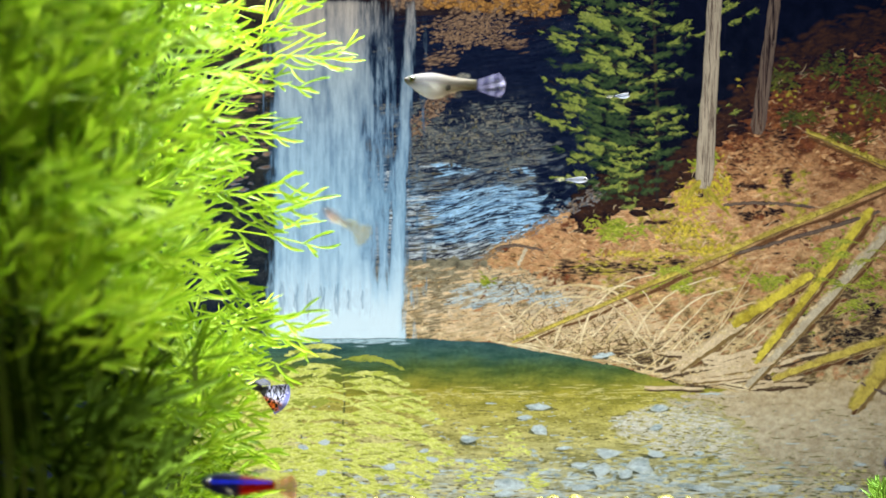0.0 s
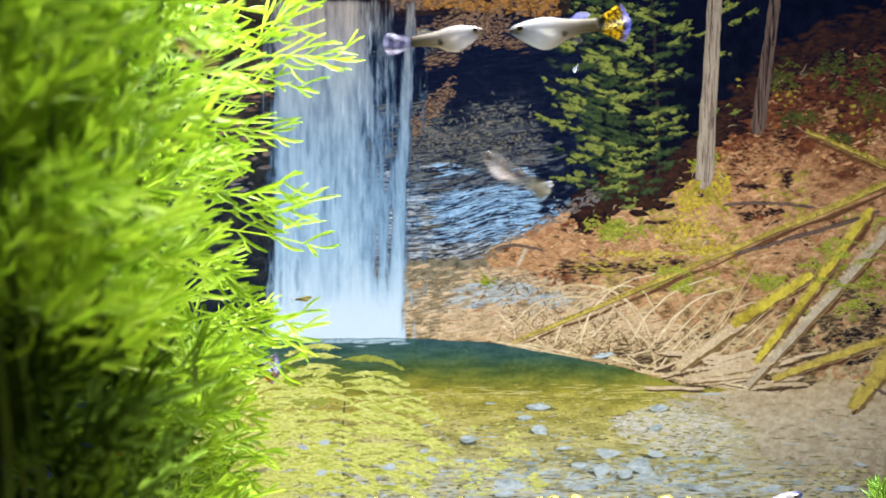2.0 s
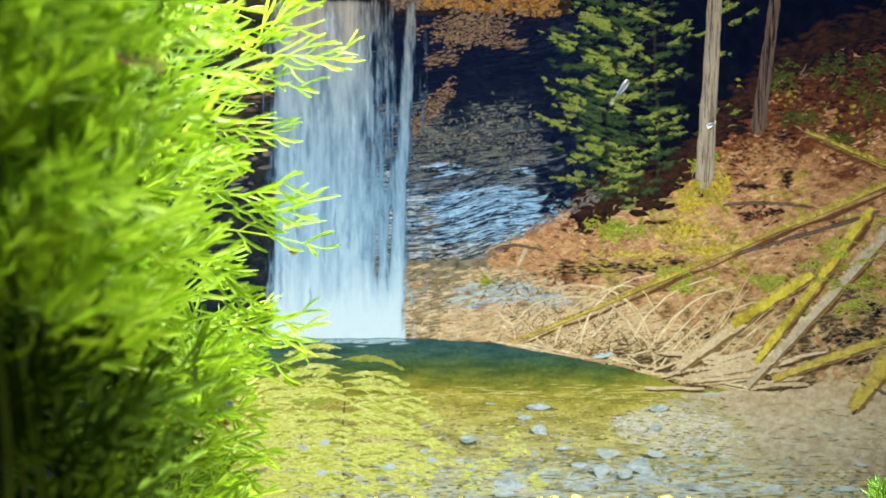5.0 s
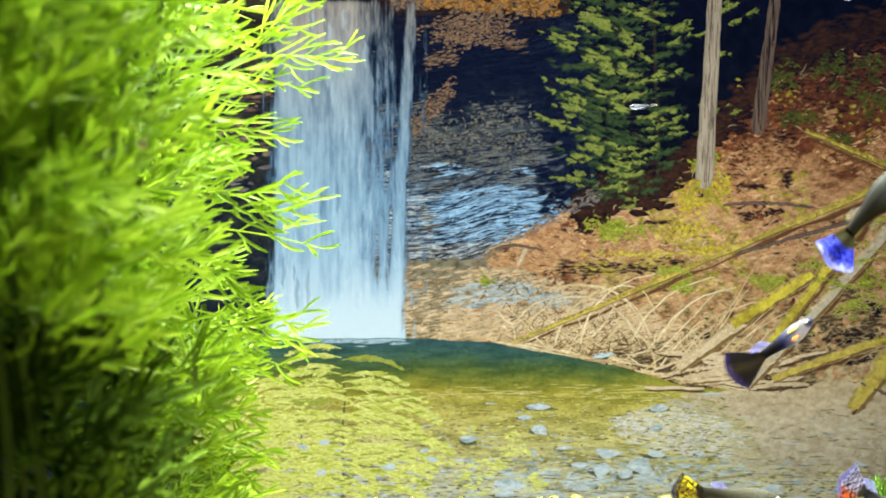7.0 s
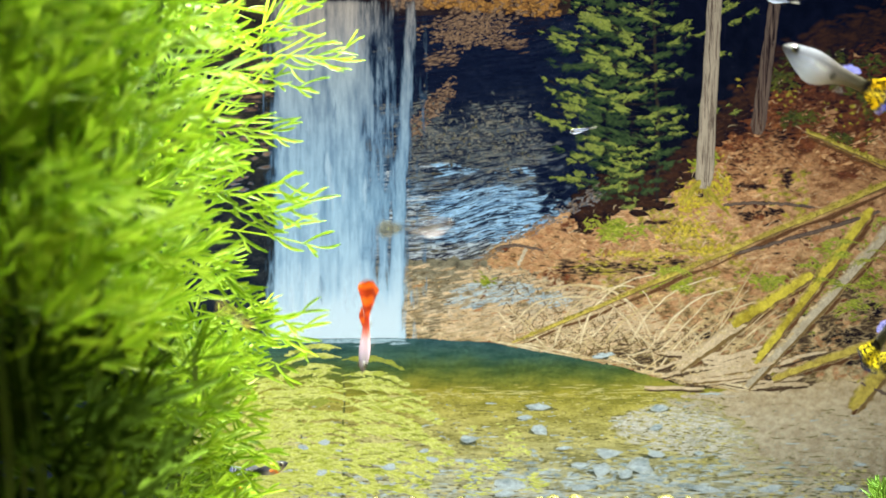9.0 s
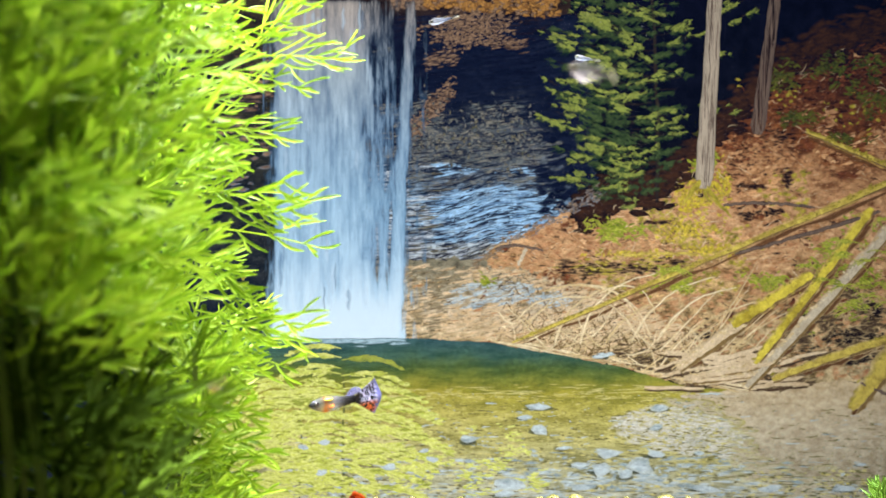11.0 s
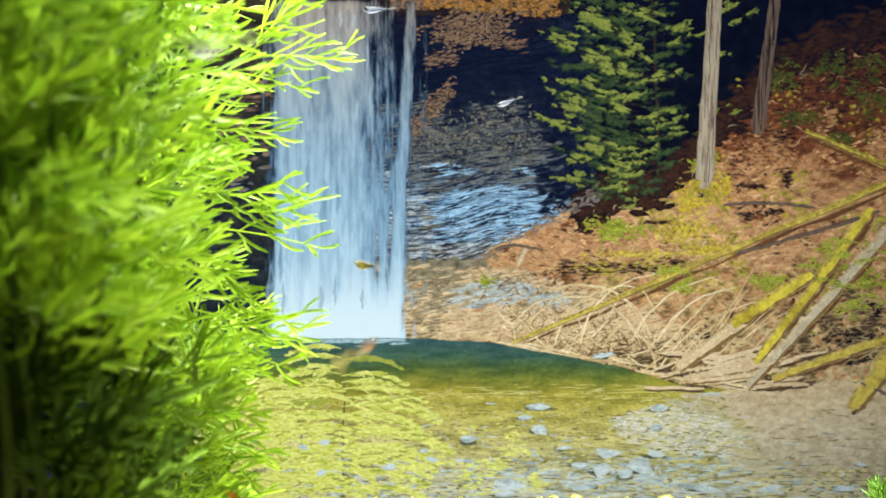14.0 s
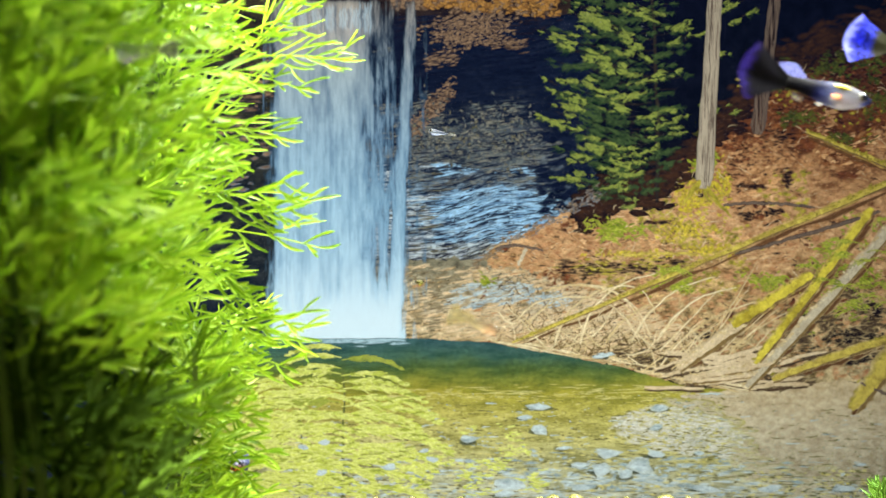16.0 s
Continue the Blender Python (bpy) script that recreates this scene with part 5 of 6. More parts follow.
# ---- fish ----
def along(name, stops, rough=0.6, pearly=0.0, clear=0.0, axis=0, translucent=0.7, pale=.56, back=.42):
    """Fish skin: colours from nose to tail by the mesh's own length, with scaly grain."""
    m, nt, nodes, links, out = fresh(name)
    tc = nodes.new("ShaderNodeTexCoord")
    sx = nodes.new("ShaderNodeSeparateXYZ")
    links.new(tc.outputs["Generated"], sx.inputs[0])
    nz = nodes.new("ShaderNodeTexNoise")
    nz.inputs["Scale"].default_value = 9.0
    links.new(tc.outputs["Generated"], nz.inputs["Vector"])
    ad = nodes.new("ShaderNodeMath")
    ad.operation = "MULTIPLY_ADD"
    ad.inputs[1].default_value, ad.inputs[2].default_value = 0.12, -0.06
    links.new(nz.outputs["Fac"], ad.inputs[0])
    sm = nodes.new("ShaderNodeMath")
    links.new(sx.outputs[axis], sm.inputs[0])
    links.new(ad.outputs[0], sm.inputs[1])
    r = nodes.new("ShaderNodeValToRGB")
    e = r.color_ramp.elements
    while len(e) < len(stops):
        e.new(.5)
    for k, (p, c) in enumerate(stops):
        e[k].position, e[k].color = p, tuple(min(.9, x * pale) for x in lin(c)[:3]) + (1,)
    links.new(sm.outputs[0], r.inputs[0])
    # silvery belly, dusky back, strengthened in colour to offset the light from above
    vs = nodes.new("ShaderNodeVectorMath")
    vs.operation = "SCALE"
    links.new(r.outputs[0], vs.inputs[0])
    links.new(spread_of(nodes, links, sx.outputs[2], .3, .66, 2.1 * min(1.0, .56 / pale), back), vs.inputs["Scale"])
    b = nodes.new("ShaderNodeBsdfPrincipled")
    links.new(vs.outputs[0], b.inputs["Base Color"])
    b.inputs["Roughness"].default_value = rough
    b.inputs["Specular IOR Level"].default_value = 0.25
    b.inputs["Coat Weight"].default_value = pearly
    vo = nodes.new("ShaderNodeTexVoronoi")
    vo.inputs["Scale"].default_value = 26.0
    links.new(tc.outputs["Generated"], vo.inputs["Vector"])
    bp = nodes.new("ShaderNodeBump")
    bp.inputs["Strength"].default_value, bp.inputs["Distance"].default_value = .25, .0004
    links.new(vo.outputs["Distance"], bp.inputs["Height"])
    links.new(bp.outputs[0], b.inputs["Normal"])
    tr = nodes.new("ShaderNodeBsdfTranslucent")
    links.new(vs.outputs[0], tr.inputs[0])
    ms = nodes.new("ShaderNodeMixShader")
    ms.inputs[0].default_value = translucent
    links.new(b.outputs[0], ms.inputs[1])
    links.new(tr.outputs[0], ms.inputs[2])
    tp = nodes.new("ShaderNodeBsdfTransparent")
    m2 = nodes.new("ShaderNodeMixShader")
    m2.inputs[0].default_value = clear
    links.new(ms.outputs[0], m2.inputs[1])
    links.new(tp.outputs[0], m2.inputs[2])
    links.new(m2.outputs[0], out.inputs[0])
    return m


def banded(name, a, b, scale, rough=.4, distort=3.0, clear=0.0, cut=.5):
    """A fin with wavy bands of two colours."""
    m, nt, nodes, links, out = fresh(name)
    tc = nodes.new("ShaderNodeTexCoord")
    wv = nodes.new("ShaderNodeTexWave")
    wv.inputs["Scale"].default_value, wv.inputs["Distortion"].default_value = scale, distort
    wv.inputs["Detail"].default_value = 1.5
    wv.inputs["Detail Scale"].default_value = 1.5
    links.new(tc.outputs["Generated"], wv.inputs["Vector"])
    r = nodes.new("ShaderNodeValToRGB")
    r.color_ramp.elements[0].position, r.color_ramp.elements[0].color = cut, lin(a)
    r.color_ramp.elements[1].position, r.color_ramp.elements[1].color = cut + .12, lin(b)
    links.new(wv.outputs["Fac"], r.inputs[0])
    p = nodes.new("ShaderNodeBsdfPrincipled")
    links.new(r.outputs[0], p.inputs["Base Color"])
    p.inputs["Roughness"].default_value = rough
    tr = nodes.new("ShaderNodeBsdfTranslucent")
    links.new(r.outputs[0], tr.inputs[0])
    ms = nodes.new("ShaderNodeMixShader")
    ms.inputs[0].default_value = .45
    links.new(p.outputs[0], ms.inputs[1])
    links.new(tr.outputs[0], ms.inputs[2])
    tp = nodes.new("ShaderNodeBsdfTransparent")
    m2 = nodes.new("ShaderNodeMixShader")
    m2.inputs[0].default_value = clear
    links.new(ms.outputs[0], m2.inputs[1])
    links.new(tp.outputs[0], m2.inputs[2])
    links.new(m2.outputs[0], out.inputs[0])
    return m


def fan_tail(name, root, ground, marks, fringe, rings=30.0, low=None, cut=.0, clear=.5, deep=.22):
    """A fan of a tail: a dark root, broken rings of marks on a ground, a pale see-through fringe; low: the ground's colour in its lower lobe."""
    m, nt, nodes, links, out = fresh(name)
    tc = nodes.new("ShaderNodeTexCoord")
    flat = nodes.new("ShaderNodeVectorMath")
    flat.operation = "MULTIPLY"
    flat.inputs[1].default_value = (1, 0, .9)
    links.new(tc.outputs["Generated"], flat.inputs[0])
    far = nodes.new("ShaderNodeVectorMath")
    far.operation = "DISTANCE"
    far.inputs[1].default_value = (1.0, 0, .45)
    links.new(flat.outputs[0], far.inputs[0])
    nz = noise_at(nodes, links, flat.outputs[0], 11.0, 2.0, .5)
    wob = spread_of(nodes, links, nz, .3, .7, -4.2, 4.2)
    turn = nodes.new("ShaderNodeMath")
    turn.operation = "MULTIPLY_ADD"
    turn.inputs[1].default_value = rings
    links.new(far.outputs["Value"], turn.inputs[0])
    links.new(wob, turn.inputs[2])
    wave = nodes.new("ShaderNodeMath")
    wave.operation = "SINE"
    links.new(turn.outputs[0], wave.inputs[0])

    def flat_colour(c):
        node = nodes.new("ShaderNodeRGB")
        node.outputs[0].default_value = lin(c)
        return node.outputs[0]
    base = flat_colour(ground)
    if low:
        sep = nodes.new("ShaderNodeSeparateXYZ")
        links.new(tc.outputs["Generated"], sep.inputs[0])
        base = blend(nodes, links, spread_of(nodes, links, sep.outputs[2], .3, .42), flat_colour(low), base)
    colour = blend(nodes, links, spread_of(nodes, links, wave.outputs[0], cut - .15, cut + .15), base, flat_colour(marks))
    colour = blend(nodes, links, spread_of(nodes, links, far.outputs["Value"], deep - .06, deep + .06), flat_colour(root), colour)
    edge = nodes.new("ShaderNodeMath")
    edge.operation = "MULTIPLY_ADD"
    edge.inputs[1].default_value, edge.inputs[2].default_value = .02, 0
    links.new(wob, edge.inputs[0])
    rim = nodes.new("ShaderNodeMath")
    links.new(far.outputs["Value"], rim.inputs[0])
    links.new(edge.outputs[0], rim.inputs[1])
    outer = spread_of(nodes, links, rim.outputs[0], .78, .9)
    colour = blend(nodes, links, outer, colour, flat_colour(fringe))
    p = nodes.new("ShaderNodeBsdfPrincipled")
    links.new(colour, p.inputs["Base Color"])
    p.inputs["Roughness"].default_value = .4
    tr = nodes.new("ShaderNodeBsdfTranslucent")
    links.new(colour, tr.inputs[0])
    ms = nodes.new("ShaderNodeMixShader")
    ms.inputs[0].default_value = .5
    links.new(p.outputs[0], ms.inputs[1])
    links.new(tr.outputs[0], ms.inputs[2])
    tp = nodes.new("ShaderNodeBsdfTransparent")
    m2 = nodes.new("ShaderNodeMixShader")
    links.new(spread_of(nodes, links, rim.outputs[0], .78, 1.05, 0, clear), m2.inputs[0])
    links.new(ms.outputs[0], m2.inputs[1])
    links.new(tp.outputs[0], m2.inputs[2])
    links.new(m2.outputs[0], out.inputs[0])
    return m


EYEWHITE = surface("fish_eye", ["4c4c44", "6c6c60"], 0.15, scale=80, bump=0, coat=1.0)
PUPIL = surface("fish_pupil", ["040405", "08080a"], 0.1, scale=80, bump=0, coat=1.0)
SPOT = surface("gravid_spot", ["24241f", "44443a"], 0.4, scale=90, bump=.1, alpha=.75)
PATCH_ORANGE = surface("orange_patch", ["c85a10", "e88420"], .4, scale=200, bump=.1)
PATCH_YELLOW = surface("yellow_patch", ["c8b020", "e0d048"], .4, scale=200, bump=.1)
LILACFIN = banded("lilac_fin", "6068b8", "9ca0d8", 3, .4, 5, .55)
CLEARFIN = banded("clear_fin", "8c9088", "a4a498", 1, .5, 2, .86)

#        skin (Generated runs from the tail end, 0, to the nose, 1), tail, fin, shape
KINDS = {
    "pale_guppy": (along("pale_guppy_skin", [(0, "948e78"), (.45, "aca8a0"), (.7, "bcc0cc"), (.9, "acb0b4"), (1, "9c9084")]), banded("smoky_tail", "484a68", "6a6c8c", 1, .4, 2, .45), "female"),
    "leopard_guppy": (along("leopard_guppy_skin", [(0, "8c8664"), (.4, "a4a098"), (.68, "bcc4d0"), (.88, "a0a8b4"), (1, "7c7c80")]), fan_tail("leopard_tail", "0c0a08", "d8c01c", "0a0908", "484ea0", 34, None, -.4), "female"),
    "olive_guppy": (along("olive_guppy_skin", [(0, "4c4a2c"), (.4, "6a6848"), (.7, "8c907c"), (1, "5c5a48")], clear=.15), fan_tail("olive_leopard_tail", "0c0a08", "d0c41c", "0a0908", "20243c", 34, None, -.4), "female"),
    "grey_guppy": (along("grey_guppy_skin", [(0, "6c6860"), (.4, "a49c98"), (.7, "c4c0c4"), (1, "84786c")], clear=.78, pale=.42), banded("plain_tail", "5c5c4c", "80806c", 1, .4, 2, .4), "female"),
    "blue_tailed_guppy": (along("blue_tailed_guppy_skin", [(0, "4c4a38"), (.4, "3c3c2a"), (.7, "6c7468"), (1, "4c4c3e")]), fan_tail("blue_striped_tail", "30301c", "3440d8", "0c1050", "8890e8", 48, None, -.05, .3, .40), "female"),
    "black_guppy": (along("black_guppy_skin", [(0, "06060c"), (.28, "10122c"), (.38, "2c3470"), (.5, "7c84b0"), (.62, "c0c0c8"), (.84, "b8b8c4"), (.92, "5464b0"), (1, "3c4478")], pale=.62), fan_tail("black_tail", "050508", "08070c", "0c0a14", "2c2068", 20, None, 0, .25), "male"),
    "red_guppy": (along("red_guppy_skin", [(0, "c03810"), (.2, "d0542c"), (.32, "dc9484"), (.45, "ecd4e0"), (.85, "dcdcf4"), (1, "b4b0c0")], pale=.72, back=.8), banded("red_tail", "8c2806", "c85a10", .8, .4, 3), "male"),
    "zebra_guppy": (along("zebra_guppy_skin", [(0, "202024"), (.25, "5c5e64"), (.45, "b4b8c8"), (.6, "c8c4b0"), (.68, "e09038"), (.76, "c8ccb8"), (.9, "8c94a0"), (1, "484c54")]), fan_tail("zebra_tail", "14141a", "b8bce0", "08080c", "6468a0", 44, "e0702c", -.3, .3), "male"),
    "orange_guppy": (along("orange_guppy_skin", [(0, "a89c58"), (.4, "bcac78"), (.7, "c8905c"), (1, "8c6844")], clear=.66, pale=.36), banded("yellow_tail", "8c8448", "a09858", 1, .4, 2, .72), "male"),
    "fry": (along("fry_skin", [(0, "8894b0"), (.5, "a4b0c8"), (1, "c0c8d8")], clear=.15), CLEARFIN, "fry"),
    "yellow_fry": (along("yellow_fry_skin", [(0, "b0a860"), (.5, "c4c078"), (1, "d0cc98")]), CLEARFIN, "female"),
    "neon_tetra": (along("neon_tetra_skin", [(0, "a81c10"), (.42, "b42014"), (.5, "20285c"), (.8, "242c6c"), (1, "2c3470")]), banded("neon_tail", "6c2018", "8c5c54", 1, .4, 2, .55), "tetra"),
}
SHAPES = {   # x from tail root to nose, half height, its middle, half width, in parts of the whole length
    "female": [(-.24, .054, .012, .012), (-.10, .060, .008, .024), (.02, .086, -.008, .042), (.12, .122, -.026, .058), (.22, .136, -.030, .066), (.32, .108, -.016, .058), (.41, .070, .002, .042), (.47, .036, .010, .028), (.5, .010, .014, .010)],
    "male": [(-.16, .046, .006, .012), (-.06, .054, .006, .022), (.06, .070, .0, .034), (.18, .092, -.006, .046), (.28, .096, -.006, .050), (.38, .074, .0, .044), (.46, .040, .006, .028), (.5, .010, .008, .010)],
    "fry": [(-.2, .028, .0, .012), (-.05, .045, .0, .03), (.12, .085, -.01, .055), (.28, .105, -.01, .07), (.4, .09, .0, .065), (.47, .05, .004, .04), (.5, .015, .006, .012)],
    "tetra": [(-.26, .045, .0, .014), (-.1, .075, -.004, .030), (.06, .105, -.008, .044), (.2, .125, -.008, .052), (.32, .112, -.002, .050), (.42, .075, .004, .040), (.48, .038, .006, .024), (.5, .012, .008, .010)],
}


def loft(sections, n=14):
    v, f = [], []
    for x, h, m, w in sections:
        for k in range(n):
            a = 2 * math.pi * k / n
            ca, sa = math.cos(a), math.sin(a)
            v.append((x, w * ca * (1 - .15 * abs(sa)), m + h * sa))
    for i in range(len(sections) - 1):
        for k in range(n):
            a, b = i * n + k, i * n + (k + 1) % n
            f.append((a, b, b + n, a + n))
    f.append(tuple(range(n - 1, -1, -1)))
    f.append(tuple((len(sections) - 1) * n + k for k in range(n)))
    return v, f


def smooth_sections(s, sub=4):
    out = []
    for i in range(len(s) - 1):
        p0, p1, p2, p3 = s[max(0, i - 1)], s[i], s[i + 1], s[min(len(s) - 1, i + 2)]
        for k in range(sub):
            t = k / sub
            out.append(tuple(.5 * (2 * b + (c - a) * t + (2 * a - 5 * b + 4 * c - d) * t * t + (3 * b - a - 3 * c + d) * t ** 3) for a, b, c, d in zip(p0, p1, p2, p3)))
    out.append(s[-1])
    return [(x, max(.002, h), m, max(.002, w)) for x, h, m, w in out]


def fin(root_a, root_b, tip_a, tip_b, L, ripple=.012, n=8, m=7, thick=.004):
    """A thin fin between a root edge and a tip edge, rippled and rounded, with two faces."""
    v, f = [], []
    for s in (-1, 1):
        for i in range(n + 1):
            t = i / n
            for j in range(m + 1):
                q = j / m
                a = Vector(root_a).lerp(Vector(root_b), q)
                b = Vector(tip_a).lerp(Vector(tip_b), q)
                mid = (Vector(tip_a) + Vector(tip_b)) / 2 - (Vector(root_a) + Vector(root_b)) / 2
                p = a.lerp(b, t) + mid * (.3 * t * (1 - (2 * q - 1) ** 2)) + mid * (.05 * t * math.sin(q * 46))
                p.y += ripple * t * math.sin(q * 9 + t * 3) + s * thick * (1 - t) * .5 + s * .0006
                v.append(tuple(p * L))
    k = (n + 1) * (m + 1)
    for s in (0, 1):
        for i in range(n):
            for j in range(m):
                a = s * k + i * (m + 1) + j
                q = (a, a + 1, a + m + 2, a + m + 1)
                f.append(q if s else q[::-1])
    return v, f


FISH_MESHES = {}


def fish_parts(kind, L):
    key = (kind, L)
    if key in FISH_MESHES:
        return FISH_MESHES[key]
    skin, tailmat, shape = KINDS[kind]
    sec = SHAPES[shape]
    v, f = loft(smooth_sections(sec))
    made = [("body", mesh_of("body", [tuple(c * L for c in p) for p in v], f, skin, True), (0, 0, 0))]
    xr, hr = sec[0][0] + .01, sec[0][1] * .9
    spread, reach = {"female": (.125, .27), "male": (.23, .36), "fry": (.06, .28), "tetra": (.14, .24)}[shape]
    if kind == "blue_tailed_guppy":
        spread, reach = .20, .30
    if kind in ("leopard_guppy", "olive_guppy"):
        spread, reach = .16, .24
    root = Vector((xr, 0, sec[0][2]))
    v, f = fin((0, 0, hr), (0, 0, -hr), (-reach * .86, 0, spread), (-reach * .86, 0, -spread), L, .02)
    made.append(("tail_fin", mesh_of("tail_fin", v, f, tailmat, True), tuple(root * L)))
    top = {"female": .062, "male": .052, "fry": .06, "tetra": .115}[shape]
    fl = {"female": .10, "male": .17, "fry": .06, "tetra": .10}[shape]
    v, f = fin((.02, 0, top - .012), (-.07, 0, top - .026), (-.02 - fl * .5, 0, top + fl * .6), (-.07 - fl, 0, top + fl * .25), L, .006, 5, 4)
    made.append(("dorsal_fin", mesh_of("dorsal_fin", v, f, LILACFIN if kind in ("black_guppy", "zebra_guppy", "leopard_guppy", "olive_guppy") else tailmat if shape == "male" else CLEARFIN, True), (0, 0, 0)))
    low = {"female": -.075, "male": -.055, "fry": -.06, "tetra": -.10}[shape]
    v, f = fin((.04, 0, low + .01), (-.05, 0, low + .035), (-.03, 0, low - .06), (-.1, 0, low - .02), L, .005, 5, 4)
    made.append(("anal_fin", mesh_of("anal_fin", v, f, CLEARFIN, True), (0, 0, 0)))
    wmax = max(s[3] for s in sec)
    for s in (-1, 1):
        v, f = fin((.27, s * wmax * .86, -.01), (.25, s * wmax * .88, -.04), (.17, s * (wmax + .05), -.03), (.16, s * (wmax + .04), -.085), L, .004, 4, 4, .002)
        made.append(("pectoral_fin", mesh_of("pectoral_fin", v, f, CLEARFIN, True), (0, 0, 0)))
    er = .034 if shape != "fry" else .05
    ew = [s[3] for s in sec if s[0] >= .38][0]
    for s in (-1, 1):
        for nm, mat, rr, off in (("eye", EYEWHITE, er, .86), ("pupil", PUPIL, er * .8, 1.16)):
            bm = bmesh.new()
            bmesh.ops.create_uvsphere(bm, u_segments=12, v_segments=8, radius=rr * L)
            bmesh.ops.scale(bm, vec=(1, .45, 1), verts=bm.verts[:])
            bmesh.ops.translate(bm, vec=Vector((.415, s * ew * off, .018)) * L, verts=bm.verts[:])
            me = bpy.data.meshes.new(nm)
            bm.to_mesh(me)
            bm.free()
            me.shade_smooth()
            me.materials.append(mat)
            made.append((nm, me, (0, 0, 0)))
    if shape == "female" and kind not in ("blue_tailed_guppy", "grey_guppy", "yellow_fry"):
        for s in (-1, 1):
            bm = bmesh.new()
            bmesh.ops.create_uvsphere(bm, u_segments=12, v_segments=8, radius=.036 * L)
            bmesh.ops.scale(bm, vec=(1, .4, 1.15), verts=bm.verts[:])
            bmesh.ops.translate(bm, vec=Vector((.055, s * .034, -.035)) * L, verts=bm.verts[:])
            me = bpy.data.meshes.new("gravid_spot")
            bm.to_mesh(me)
            bm.free()
            me.materials.append(SPOT)
            made.append(("gravid_spot", me, (0, 0, 0)))
    if kind in ("black_guppy", "zebra_guppy"):
        for nm, mat, at, size in (("orange_patch", PATCH_ORANGE, (.215, .040, -.030), (.042, .014, .026)), ("yellow_patch", PATCH_YELLOW, (.25, .030, .052), (.062, .018, .020))):
            for s in (-1, 1):
                bm = bmesh.new()
                bmesh.ops.create_uvsphere(bm, u_segments=12, v_segments=8, radius=L)
                bmesh.ops.scale(bm, vec=size, verts=bm.verts[:])
                bmesh.ops.translate(bm, vec=Vector((at[0], s * at[1], at[2])) * L, verts=bm.verts[:])
                me = bpy.data.meshes.new(nm)
                bm.to_mesh(me)
                bm.free()
                me.shade_smooth()
                me.materials.append(mat)
                made.append((nm, me, (0, 0, 0)))
    if kind == "neon_tetra":
        for s in (-1, 1):
            v, f = fin((.40, s * .050, .045), (.40, s * .052, .015), (-.10, s * .040, .055), (-.10, s * .042, .03), L, 0, 8, 3, .002)
            made.append(("blue_stripe", mesh_of("blue_stripe", v, f, surface("neon_blue", [(.01, .02, .75, 1), (.02, .05, 1.0, 1)], .35, 0, 60, 0), True), (0, 0, 0)))
    FISH_MESHES[key] = made
    return made


def fish(kind, L, name, label):
    root = tagged(new(name), label, "fish", "fish in the tank")
    eye = None
    tail = None
    for nm, me, at in fish_parts(kind, L):
        ob = part(nm, me, eye if nm == "pupil" else root)
        ob.location = at
        if nm == "eye":
            eye = ob
        if nm == "tail_fin":
            tail = ob
    return root, tail


def swim(u, v, d, yaw, pitch):
    """A place in the tank d metres in, fitted to u, v in the camera's view, with the heading: yaw 0 swims to +x, 180 to
    -x, 270 towards the front pane.
    """
    k = 0.07364 * d
    return pose((u - CU) * k, d, max(.058, EYE[2] + (CV - v) * k), 0, -pitch, yaw)


